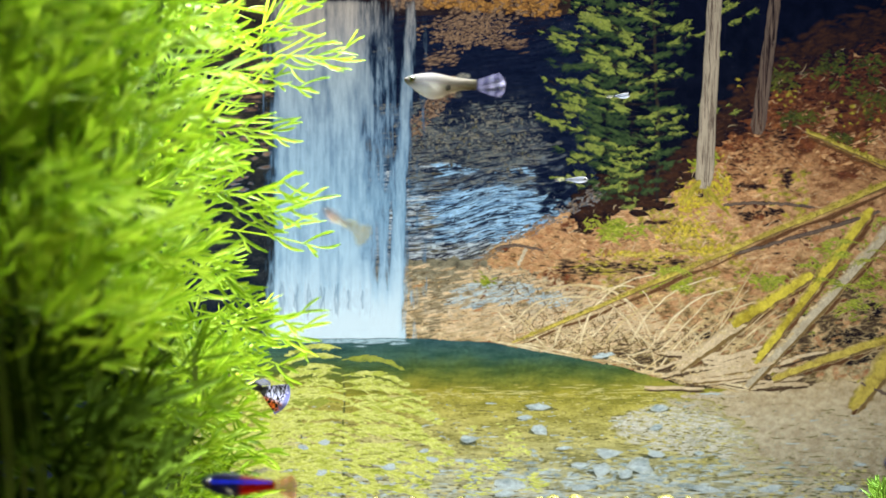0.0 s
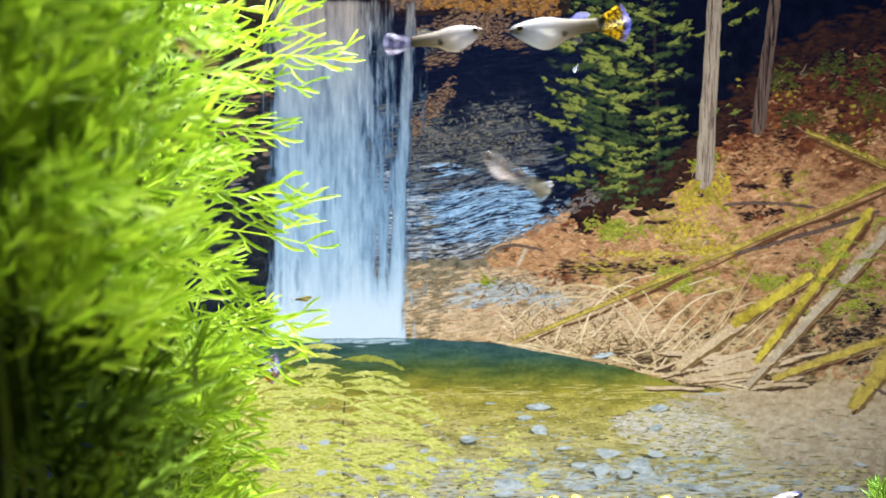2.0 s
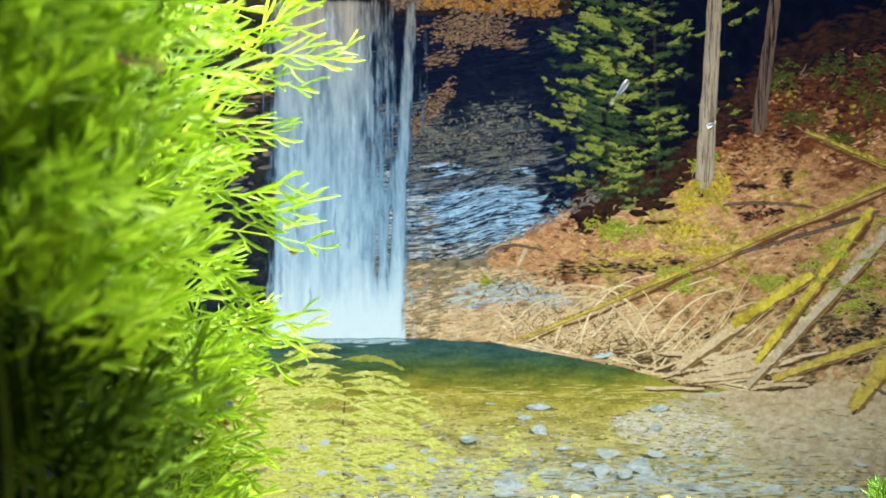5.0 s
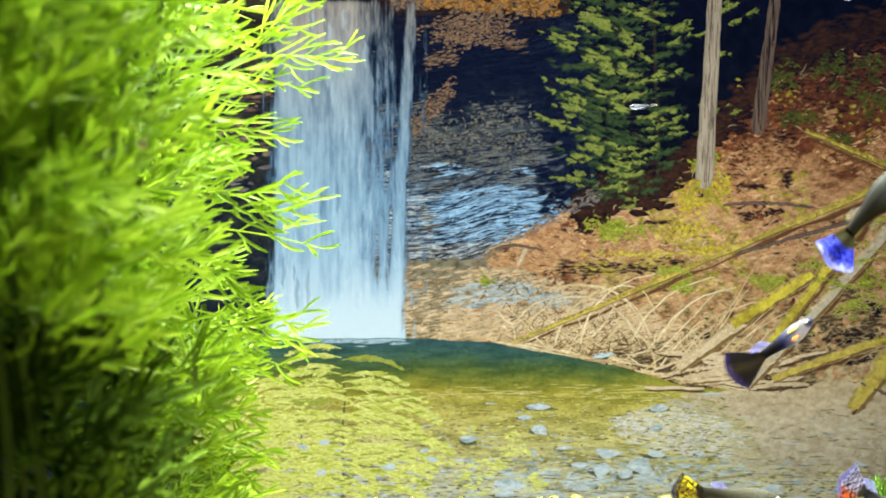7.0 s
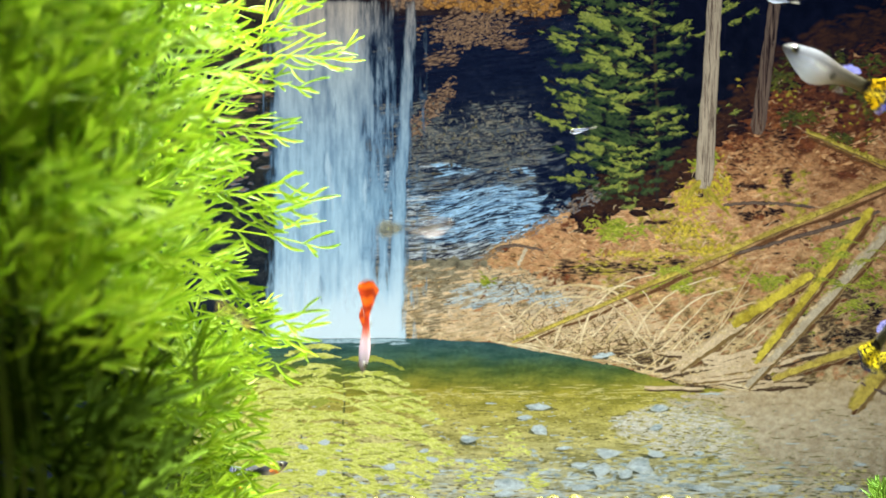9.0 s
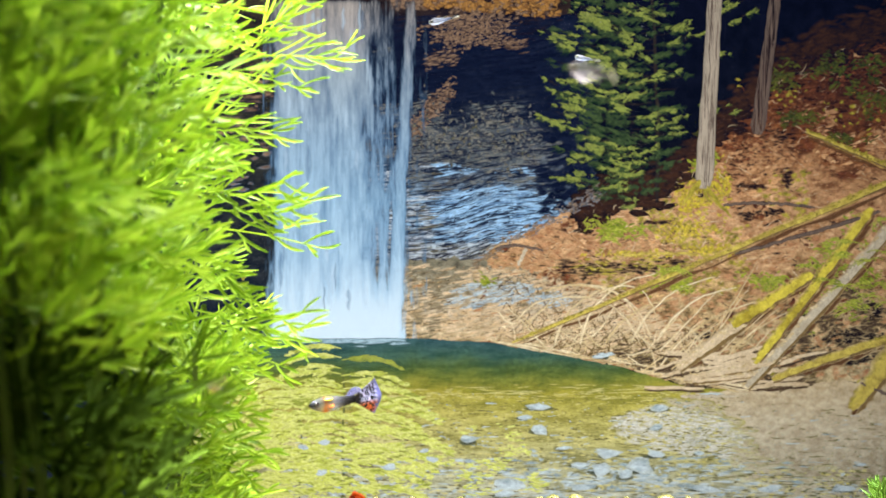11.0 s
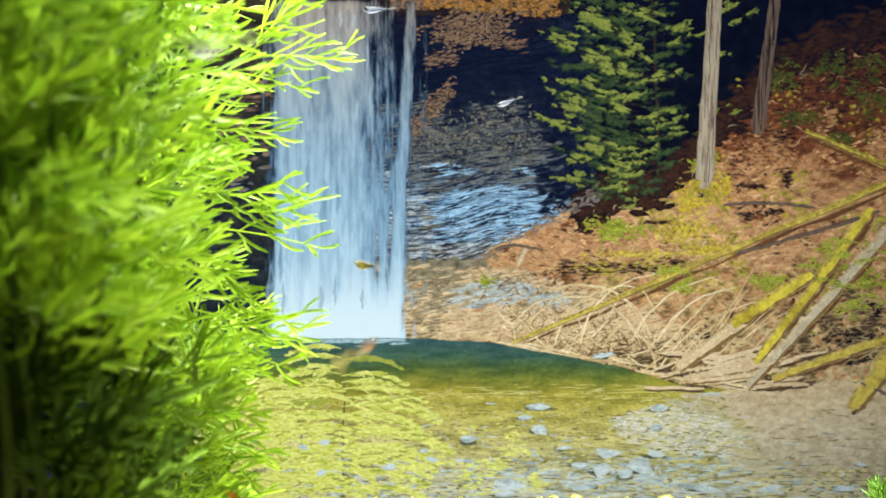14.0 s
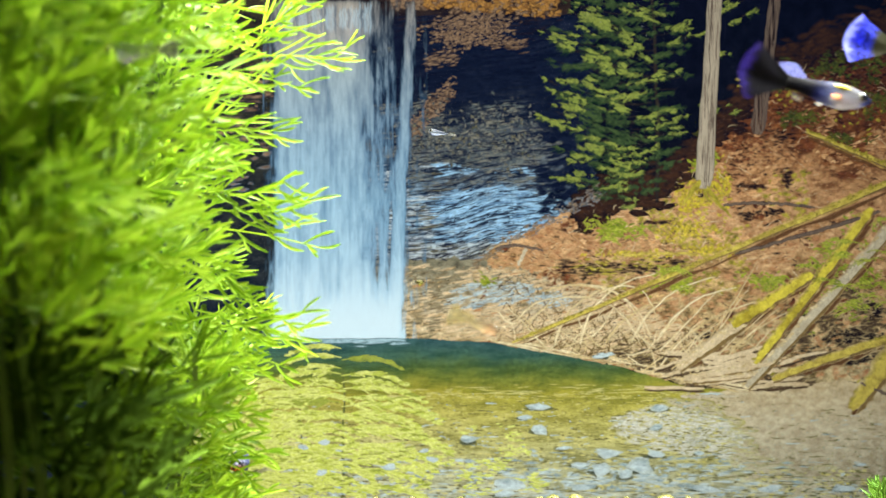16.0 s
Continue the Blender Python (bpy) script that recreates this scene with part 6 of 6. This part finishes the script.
# kind, length, name, label, wag rate, rows of (t, u, v, d, yaw, pitch)
SHOAL = [
    ("pale_guppy", .041, "guppy", "pale silvery female guppy with a dark belly spot", 2.2, [
        (0, 8.02, 1.5, .32, 180, 4), (.2, 7.72, 1.42, .32, 182, 0), (.4, 7.3, 1.4, .32, 190, -12), (.6, 6.95, 1.42, .32, 240, -6), (.8, 7.0, 1.44, .32, 262, 0), (1.0, 7.1, 1.44, .32, 284, 0),
        (1.2, 7.2, 1.36, .32, 335, 6), (1.5, 7.4, 1.12, .32, 360, 14), (1.8, 7.69, .84, .32, 360, 12), (2.2, 7.7, .6, .32, 360, 8), (2.6, 7.8, .4, .32, 362, 10), (3.0, 8.2, .02, .32, 360, 18),
        (3.4, 8.6, -.6, .31, 362, 20), (6, 10.5, -1.2, .30, 360, 0), (16, 12.5, -1.0, .3, 380, 0)]),
    ("leopard_guppy", .0506, "guppy", "silver female guppy with a yellow and black leopard tail", 2.4, [
        (0, 17.2, 1.7, .322, 180, 5), (.4, 16.0, 1.5, .322, 180, 5), (.6, 15.2, 1.15, .322, 180, 8), (.8, 14.5, .85, .322, 180, 12), (1.0, 13.7, .5, .322, 180, 12), (1.2, 12.6, .26, .322, 181, 0), (1.5, 11.55, .27, .322, 183, -10),
        (1.8, 10.7, .45, .322, 180, -8), (2.0, 10.08, .5, .322, 179, -4), (2.5, 9.62, .36, .322, 178, -2), (3.0, 9.75, .18, .322, 180, -2), (3.5, 9.7, .14, .322, 181, -4), (4.0, 9.05, -.18, .322, 182, 4), (4.3, 8.5, -.6, .322, 180, 10),
        (6, 12, -1.3, .345, 120, 0), (7.5, 17.2, -.4, .333, 95, -20), (8.2, 17.0, 2.8, .322, 130, 0), (8.5, 16.5, 2.3, .310, 165, 10), (8.7, 15.8, 2.0, .310, 175, 20), (9.0, 14.82, 1.32, .310, 185, -26 + 50), (9.2, 14.3, .85, .310, 230, 20), (9.7, 13.6, -.2, .310, 230, 20), (10.4, 14.2, -1.1, .322, 255, 0),
        (11.2, 14.95, -.5, .333, 250, -60), (11.6, 15.08, .55, .333, 250, -78), (12.0, 15.45, 2.1, .333, 252, -78), (12.3, 15.62, 3.3, .333, 255, -78), (12.6, 15.75, 3.8, .333, 260, -70), (13.2, 16.6, 4.4, .333, 300, -30), (16, 17.6, 5, .345, 330, 0)]),
    ("grey_guppy", .0195, "guppy", "pale grey female guppy with a clear tail", 2.5, [
        (0, 13.6, -1.0, .200, 180, -60), (.4, 12.6, -.1, .200, 180, -58), (.6, 11.95, .8, .200, 180, -56), (.8, 11.5, 1.74, .200, 180, -54), (1.0, 11.15, 2.85, .200, 180, -48), (1.2, 10.65, 3.5, .200, 180, -22), (1.4, 10.3, 3.76, .200, 180, -4),
        (1.6, 9.85, 3.82, .200, 180, 12), (1.8, 9.37, 3.35, .200, 180, 35), (2.0, 9.1, 3.08, .200, 180, 33), (2.4, 8.72, 2.8, .200, 180, 24), (2.6, 8.54, 2.64, .200, 180, 52), (2.8, 8.42, 2.5, .200, 180, 58), (3.0, 7.96, 1.78, .200, 180, 48),
        (3.5, 7.85, .65, .200, 180, 66), (4.0, 7.7, -.7, .200, 180, 60), (6, 7.2, -1.4, .200, 230, 0), (8.0, 7.0, .2, .200, 300, -60), (8.3, 7.05, 2.4, .200, 320, -50), (8.6, 7.3, 3.7, .200, 350, -25), (9.0, 7.4, 4.02, .200, 362, 6), (9.2, 7.6, 3.8, .200, 365, 10),
        (9.8, 9.0, 3.0, .200, 375, 25), (10.5, 10.6, 1.6, .200, 300, 10), (10.9, 10.6, 1.3, .200, 230, 0), (11.3, 9.85, 1.2, .200, 182, 10), (11.6, 8.9, .68, .200, 180, 22), (12, 8.0, .5, .200, 180, 4), (12.5, 6.65, .25, .200, 180, 10), (13, 5.6, .3, .200, 180, -6), (13.6, 4.4, .6, .200, 180, -10), (14.5, 3.6, .9, .200, 182, -4), (16, 2.5, .9, .200, 180, 0)]),
    ("orange_guppy", .0136, "guppy", "orange and yellow male guppy beside the thicket", 2.5, [
        (0, 6.1, 3.95, .200, 182, 34), (.5, 5.55, 3.45, .200, 180, 40), (1.0, 5.1, 3.05, .200, 180, 55), (1.2, 4.55, 2.5, .200, 182, 50), (1.5, 4.05, 1.7, .200, 180, 58), (2.2, 3.3, .9, .200, 180, 30), (6, 2.5, 1.4, .200, 250, 0), (9, 4.2, 5.6, .200, 330, -20),
        (9.3, 4.9, 5.7, .200, 300, 0), (11, 3.9, 6.8, .200, 260, 0), (13.2, 4.4, 7.8, .200, 330, 40), (13.4, 4.7, 7.45, .200, 350, 45), (13.8, 5.85, 6.45, .200, 358, 38), (14.5, 6.9, 6.0, .200, 362, 32), (15.0, 7.15, 5.2, .200, 360, 40), (15.5, 7.3, 5.1, .200, 355, 0), (15.8, 7.7, 5.35, .200, 358, -25), (16, 8.4, 5.72, .200, 360, -18)]),
    ("fry", .0150, "guppy_fry", "tiny pale blue guppy fry near the back pane", 3.0, [
        (0, 10.95, 1.7, .43, 20, 8), (.6, 10.6, 1.55, .43, 60, 0), (1.0, 10.4, 1.4, .43, 130, 20), (1.5, 10.2, 1.3, .43, 150, 30), (2.0, 10.2, 1.2, .43, 90, 0), (2.5, 10.4, 1.36, .43, 40, -10), (3.0, 10.65, 1.46, .43, 10, -8), (3.5, 11.3, 1.67, .43, 0, -4),
        (4.0, 11.9, 1.92, .43, 0, -22), (4.2, 12.1, 2.15, .43, 10, -22), (5.0, 12.6, 2.2, .43, 90, 0), (5.6, 12.3, 1.9, .43, 165, 10), (6.3, 11.74, 1.74, .43, 180, -4), (7.0, 11.38, 1.88, .43, 180, -4), (7.7, 10.98, 2.02, .43, 180, -6), (8.3, 10.65, 2.04, .43, 180, -4), (9.0, 10.32, 2.3, .43, 180, -10),
        (9.2, 10.12, 2.36, .43, 182, -10), (10.2, 9.8, 1.8, .43, 130, 20), (10.9, 10.4, 1.1, .43, 150, 20), (11.3, 10.35, .98, .43, 180, -12), (11.6, 10.1, 1.2, .43, 180, -10), (12, 9.75, 1.3, .43, 180, -6), (12.5, 9.6, 1.38, .43, 182, 0), (13, 9.58, 1.46, .43, 180, -14), (13.4, 9.43, 1.58, .43, 178, -25), (13.8, 9.16, 1.72, .43, 180, -22),
        (14.5, 8.7, 2.0, .43, 180, -14), (15, 8.37, 2.18, .43, 180, -10), (15.5, 8.1, 2.24, .43, 180, 0), (16, 7.82, 2.36, .43, 180, 10)]),
    ("fry", .0185, "guppy_fry", "tiny pale guppy fry near the back pane", 3.0, [
        (0, 10.12, 3.18, .44, 0, 0), (1.5, 9.6, 3.28, .44, 20, 4), (3.5, 9.55, 3.28, .44, 30, 20), (4.2, 9.8, 3.43, .44, 10, -5), (5.2, 11.4, 1.0, .44, 20, 60), (6.2, 14.0, -.6, .44, 60, 30), (7.0, 15.2, -.1, .44, 130, 0), (7.4, 14.9, .1, .44, 178, -6), (8.5, 14.0, .14, .44, 180, 14), (9.0, 13.85, .02, .44, 180, 10), (10.3, 9.2, -.7, .44, 190, 0), (11.2, 7.8, .5, .44, 190, -30), (11.3, 7.95, .42, .44, 185, -38), (11.5, 8.1, .26, .44, 182, -38), (11.75, 8.2, .13, .44, 180, -10), (12.5, 8.25, .16, .44, 180, 0),
        (13.4, 7.25, .2, .44, 180, 0), (14.5, 6.45, .13, .44, 180, -4), (16, 5.3, .1, .44, 180, 0)]),
    ("yellow_fry", .0120, "guppy_fry", "tiny yellowish guppy fry with a dark eye", 3.0, [
        (0, 4.6, 5.5, .42, 0, 0), (1.6, 5.0, 5.4, .42, 0, 8), (2.5, 5.67, 5.1, .42, 20, 10), (3.0, 5.76, 4.92, .42, 30, 10), (3.5, 5.87, 4.86, .42, 10, -8), (4.2, 5.78, 4.64, .42, 40, 0), (6.2, 4.3, 4.4, .42, 100, 0), (9, 4.0, 4.6, .40, 160, 0), (12, 5.2, 5.0, .36, 100, 0), (13.4, 7.3, 4.9, .30, 150, 0), (13.8, 6.9, 4.8, .29, 180, 4),
        (14.0, 6.5, 4.7, .28, 150, 10), (14.3, 6.37, 4.56, .27, 75, 5), (14.5, 6.52, 4.53, .27, 15, 12), (14.7, 6.85, 4.46, .28, 5, 4), (15, 7.16, 4.64, .32, 30, -20), (15.2, 7.2, 4.9, .38, 60, -20), (16, 7.4, 5.0, .44, 60, 0)]),
    ("red_guppy", .0444, "guppy", "lilac male guppy with an orange-red tail", 2.4, [
        (0, 5.4, -1.8, .396, 300, 0), (7.5, 6.9, -1.4, .396, 270, -40), (7.9, 6.9, -.4, .396, 250, -78), (8.3, 6.5, 1.35, .396, 255, -80), (8.5, 6.25, 2.75, .396, 250, -82), (8.7, 6.3, 4.1, .396, 240, -84), (9.0, 6.48, 5.82, .396, 240, -82), (9.2, 6.55, 6.7, .396, 215, -64), (9.6, 6.0, 8.6, .384, 200, -50), (10, 5.6, 9.6, .360, 190, -10),
        (11.0, 5.7, 9.4, .324, 182, -25), (11.3, 5.75, 9.32, .312, 180, -25), (11.6, 5.95, 9.36, .312, 172, -25), (11.8, 7.2, 9.6, .312, 95, 0), (12.0, 8.6, 9.6, .312, 95, 0), (12.3, 9.3, 9.0, .300, 170, -14), (12.5, 8.72, 8.75, .300, 186, -14), (12.6, 8.0, 8.75, .300, 186, -14), (13.0, 6.4, 8.9, .300, 184, -22), (13.4, 4.9, 9.1, .300, 180, -20), (13.7, 4.0, 9.3, .300, 180, -20), (16, 1.5, 9.5, .312, 180, 0)]),
    ("zebra_guppy", .034, "guppy", "silver and orange male guppy with a black and white striped tail", 2.6, [
        (0, 4.45, 6.82, .36, 205, 28), (.5, 4.55, 6.6, .37, 200, 30), (1.0, 4.75, 6.5, .39, 240, 20), (1.5, 4.78, 6.4, .42, 280, 20), (2.0, 4.4, 6.5, .36, 235, 10), (2.5, 4.0, 6.5, .30, 232, 0), (3.5, 3.85, 6.6, .29, 228, 10), (4.2, 3.65, 6.9, .29, 215, 0), (6.5, 3.4, 7.9, .38, 260, 0), (8.3, 4.4, 8.6, .41, 320, 0), (9.0, 4.62, 8.35, .40, 340, 20), (9.2, 4.7, 8.35, .40, 330, 20),
        (10.5, 6.3, 7.2, .36, 300, 20), (11.0, 6.1, 7.1, .32, 220, 0), (11.3, 5.75, 7.12, .31, 186, -16), (11.6, 5.5, 7.36, .31, 192, -8), (12, 5.0, 7.4, .33, 205, -8), (12.5, 4.3, 7.25, .37, 235, 10), (13, 3.6, 8.0, .41, 190, -30), (14, 3.4, 8.3, .41, 260, 0), (14.5, 3.75, 8.15, .40, 330, 0), (15, 4.6, 8.2, .40, 315, 0), (15.3, 4.8, 8.1, .40, 250, 0), (15.6, 4.4, 8.2, .40, 200, 0), (16, 3.75, 8.2, .40, 185, 0)]),
    ("neon_tetra", .0270, "neon_tetra", "neon tetra with a bright blue stripe and red rear", 3.0, [
        (0, 4.42, 8.58, .216, 180, 2), (.5, 3.85, 8.3, .221, 184, 8), (1.0, 3.5, 8.2, .225, 200, 4), (1.5, 2.1, 8.15, .243, 184, 6), (2.0, 1.75, 7.95, .252, 182, 10), (3.0, .6, 7.9, .252, 180, 0), (8, -1.2, 8.3, .261, 180, 0), (16, -2.0, 8.2, .261, 190, 0)]),
    ("neon_tetra", .0270, "neon_tetra", "neon tetra with a bright blue stripe and red rear", 3.0, [
        (0, 16.5, 8.0, .207, 180, -16), (.5, 15.4, 8.36, .207, 182, -16), (1.0, 14.65, 8.58, .207, 184, -16), (1.5, 13.9, 8.75, .207, 182, -12), (2.1, 12.8, 9.6, .207, 180, -25), (6, 8.0, 10.2, .216, 180, 0), (16, 5.0, 10.2, .216, 190, 0)]),
    ("black_guppy", .0468, "guppy", "black-tailed male guppy with an orange and silver head", 2.3, [
        (0, 11.5, 10.2, .364, 0, 0), (2.1, 13.6, 9.0, .364, 0, 24), (2.5, 14.45, 8.4, .364, 0, 24), (3.0, 15.35, 7.4, .377, 4, 38), (3.4, 16.6, 6.6, .377, 0, 30), (4.4, 17.0, 9.4, .390, 90, -30), (5.2, 13.0, 10.0, .390, 175, 0), (5.8, 9.9, 8.6, .390, 95, 20), (6.1, 10.1, 7.7, .390, 20, 12), (6.3, 10.8, 7.4, .390, 2, 12), (6.6, 12.0, 7.05, .390, 0, 18), (7.0, 13.72, 6.15, .377, 2, 36), (7.4, 14.55, 4.9, .364, 6, 60),
        (7.7, 15.1, 3.55, .351, 8, 56), (8.0, 15.45, 2.7, .351, 6, 52), (8.5, 16.8, 1.4, .351, 0, 40), (10, 17.5, -1.2, .351, 90, 0), (12, 13.0, -2.0, .325, 180, 0), (14.2, 8.6, -.9, .299, 60, -20), (14.7, 9.75, -.1, .286, 8, -10), (15.0, 10.45, .28, .286, 4, -8), (15.2, 11.1, .42, .286, 4, -10), (15.4, 11.8, .6, .286, 2, -10), (15.6, 12.5, .8, .273, 0, -14), (15.8, 13.35, 1.2, .273, 0, -18), (16, 14.28, 1.55, .273, 0, -14)]),
    ("blue_tailed_guppy", .0504, "guppy", "olive guppy with a blue and white striped tail", 2.2, [
        (0, 11.0, 10.4, .348, 0, 0), (5.6, 12.2, 9.6, .348, 0, 50), (6.3, 14.5, 5.9, .336, 4, 56), (6.6, 15.2, 4.85, .336, 6, 68), (7.0, 15.35, 3.75, .324, 4, 52), (7.4, 15.75, 3.05, .324, 0, 44), (7.7, 15.9, 2.35, .324, 4, 36), (8.0, 16.2, 2.0, .324, 0, 30), (8.6, 17.2, 1.5, .324, 0, 20), (11, 17.3, -1.4, .324, 90, 0), (13, 13.0, -1.8, .300, 180, 0), (14.5, 9.6, -1.0, .300, 80, -10), (15.0, 11.5, -.1, .300, 4, -4),
        (15.2, 12.35, .06, .300, 0, -6), (15.4, 13.5, .2, .300, 0, -10), (15.6, 14.35, .4, .300, 0, -14), (15.8, 15.35, .7, .300, 0, -16), (16, 16.25, 1.0, .300, 0, -16)]),
    ("olive_guppy", .0480, "guppy", "olive guppy with a black and yellow leopard tail", 2.2, [
        (0, 9.0, 10.2, .324, 0, 0), (5.4, 10.2, 9.8, .324, 0, 10), (6.3, 11.6, 8.72, .324, 2, -4), (6.6, 12.2, 8.78, .324, 0, -6), (7.0, 12.9, 8.8, .324, 0, -6), (7.4, 13.5, 8.98, .324, 0, -10), (7.8, 14.3, 9.6, .324, 10, -20), (8.4, 16.3, 7.6, .324, 40, 50), (9.0, 15.8, 5.75, .324, 20, 46), (9.2, 16.15, 5.3, .324, 10, 40), (9.8, 17, 4.5, .324, 30, 20), (12.4, 16.8, 4.4, .324, 60, 0), (13.0, 16.2, 4.0, .324, 20, 0), (13.4, 16.8, 3.7, .324, 0, 0), (16, 17.8, 3.6, .324, 30, 0)]),
    ("zebra_guppy", .0408, "guppy", "dark male guppy with a black and white striped tail", 2.4, [
        (0, 13.5, 10.4, .324, 0, 0), (5.5, 14.6, 9.8, .324, 0, 0), (6.3, 15.55, 8.75, .324, 10, -10), (7.0, 15.5, 8.85, .324, 10, -30), (7.4, 15.8, 9.4, .324, 10, -40), (9, 17.3, 10.0, .324, 60, 0), (16, 17.5, 10.0, .324, 90, 0)]),
    ("olive_guppy", .0432, "guppy", "olive-grey female guppy low over the gravel", 2.4, [
        (0, 9.5, 10.3, .348, 0, 0), (7.4, 12.6, 9.8, .348, 0, 20), (7.8, 13.5, 9.0, .348, 0, 30), (8.0, 13.9, 8.55, .348, 0, 22), (8.3, 14.2, 8.15, .348, 0, 10), (8.6, 14.9, 7.45, .336, 4, 52), (8.9, 15.8, 6.3, .336, 4, 50), (9.3, 16.9, 5.4, .336, 0, 30), (16, 17.8, 6.0, .348, 30, 0)]),
]
SCHOOL = [(*fish(k, L, name, label), wag, rows) for k, L, name, label, wag, rows in SHOAL]


def motions():
    """Every fish along its way with a beating tail, and the falling streaks of the film."""
    for k, (body, tail, wag, rows) in enumerate(SCHOOL):
        walk(body, [(t, swim(*r)) for t, *r in rows])
        at = tail.location.copy()
        n = int(16 * wag * 2)
        walk(tail, [(16 * i / n, pose(*at, 0, 0, (22 if i % 2 else -22) * (.6 + .4 * math.sin(i * 1.7 + k)))) for i in range(n + 1)])
    for ob, u, phase, fall in STREAM:
        rows = []
        t = -phase
        while t < 16.0:
            for dt, v, lift in ((0, .35, 24), (fall, 5.3, 24), (fall + .05, 5.3, -9), (fall + .12, .35, -9)):
                if t + dt >= 0 and t + dt < 16:
                    p = Vector(on_screen(u, v, lift)) - Vector(on_screen(CU, CV, 0))
                    rows.append((t + dt, pose(*p)))
            t += fall + .17
        rows = [(0.0, rows[0][1])] + [r for r in rows if r[0] > .03] + [(16.0, rows[-1][1])]
        walk(ob, rows)


motions()
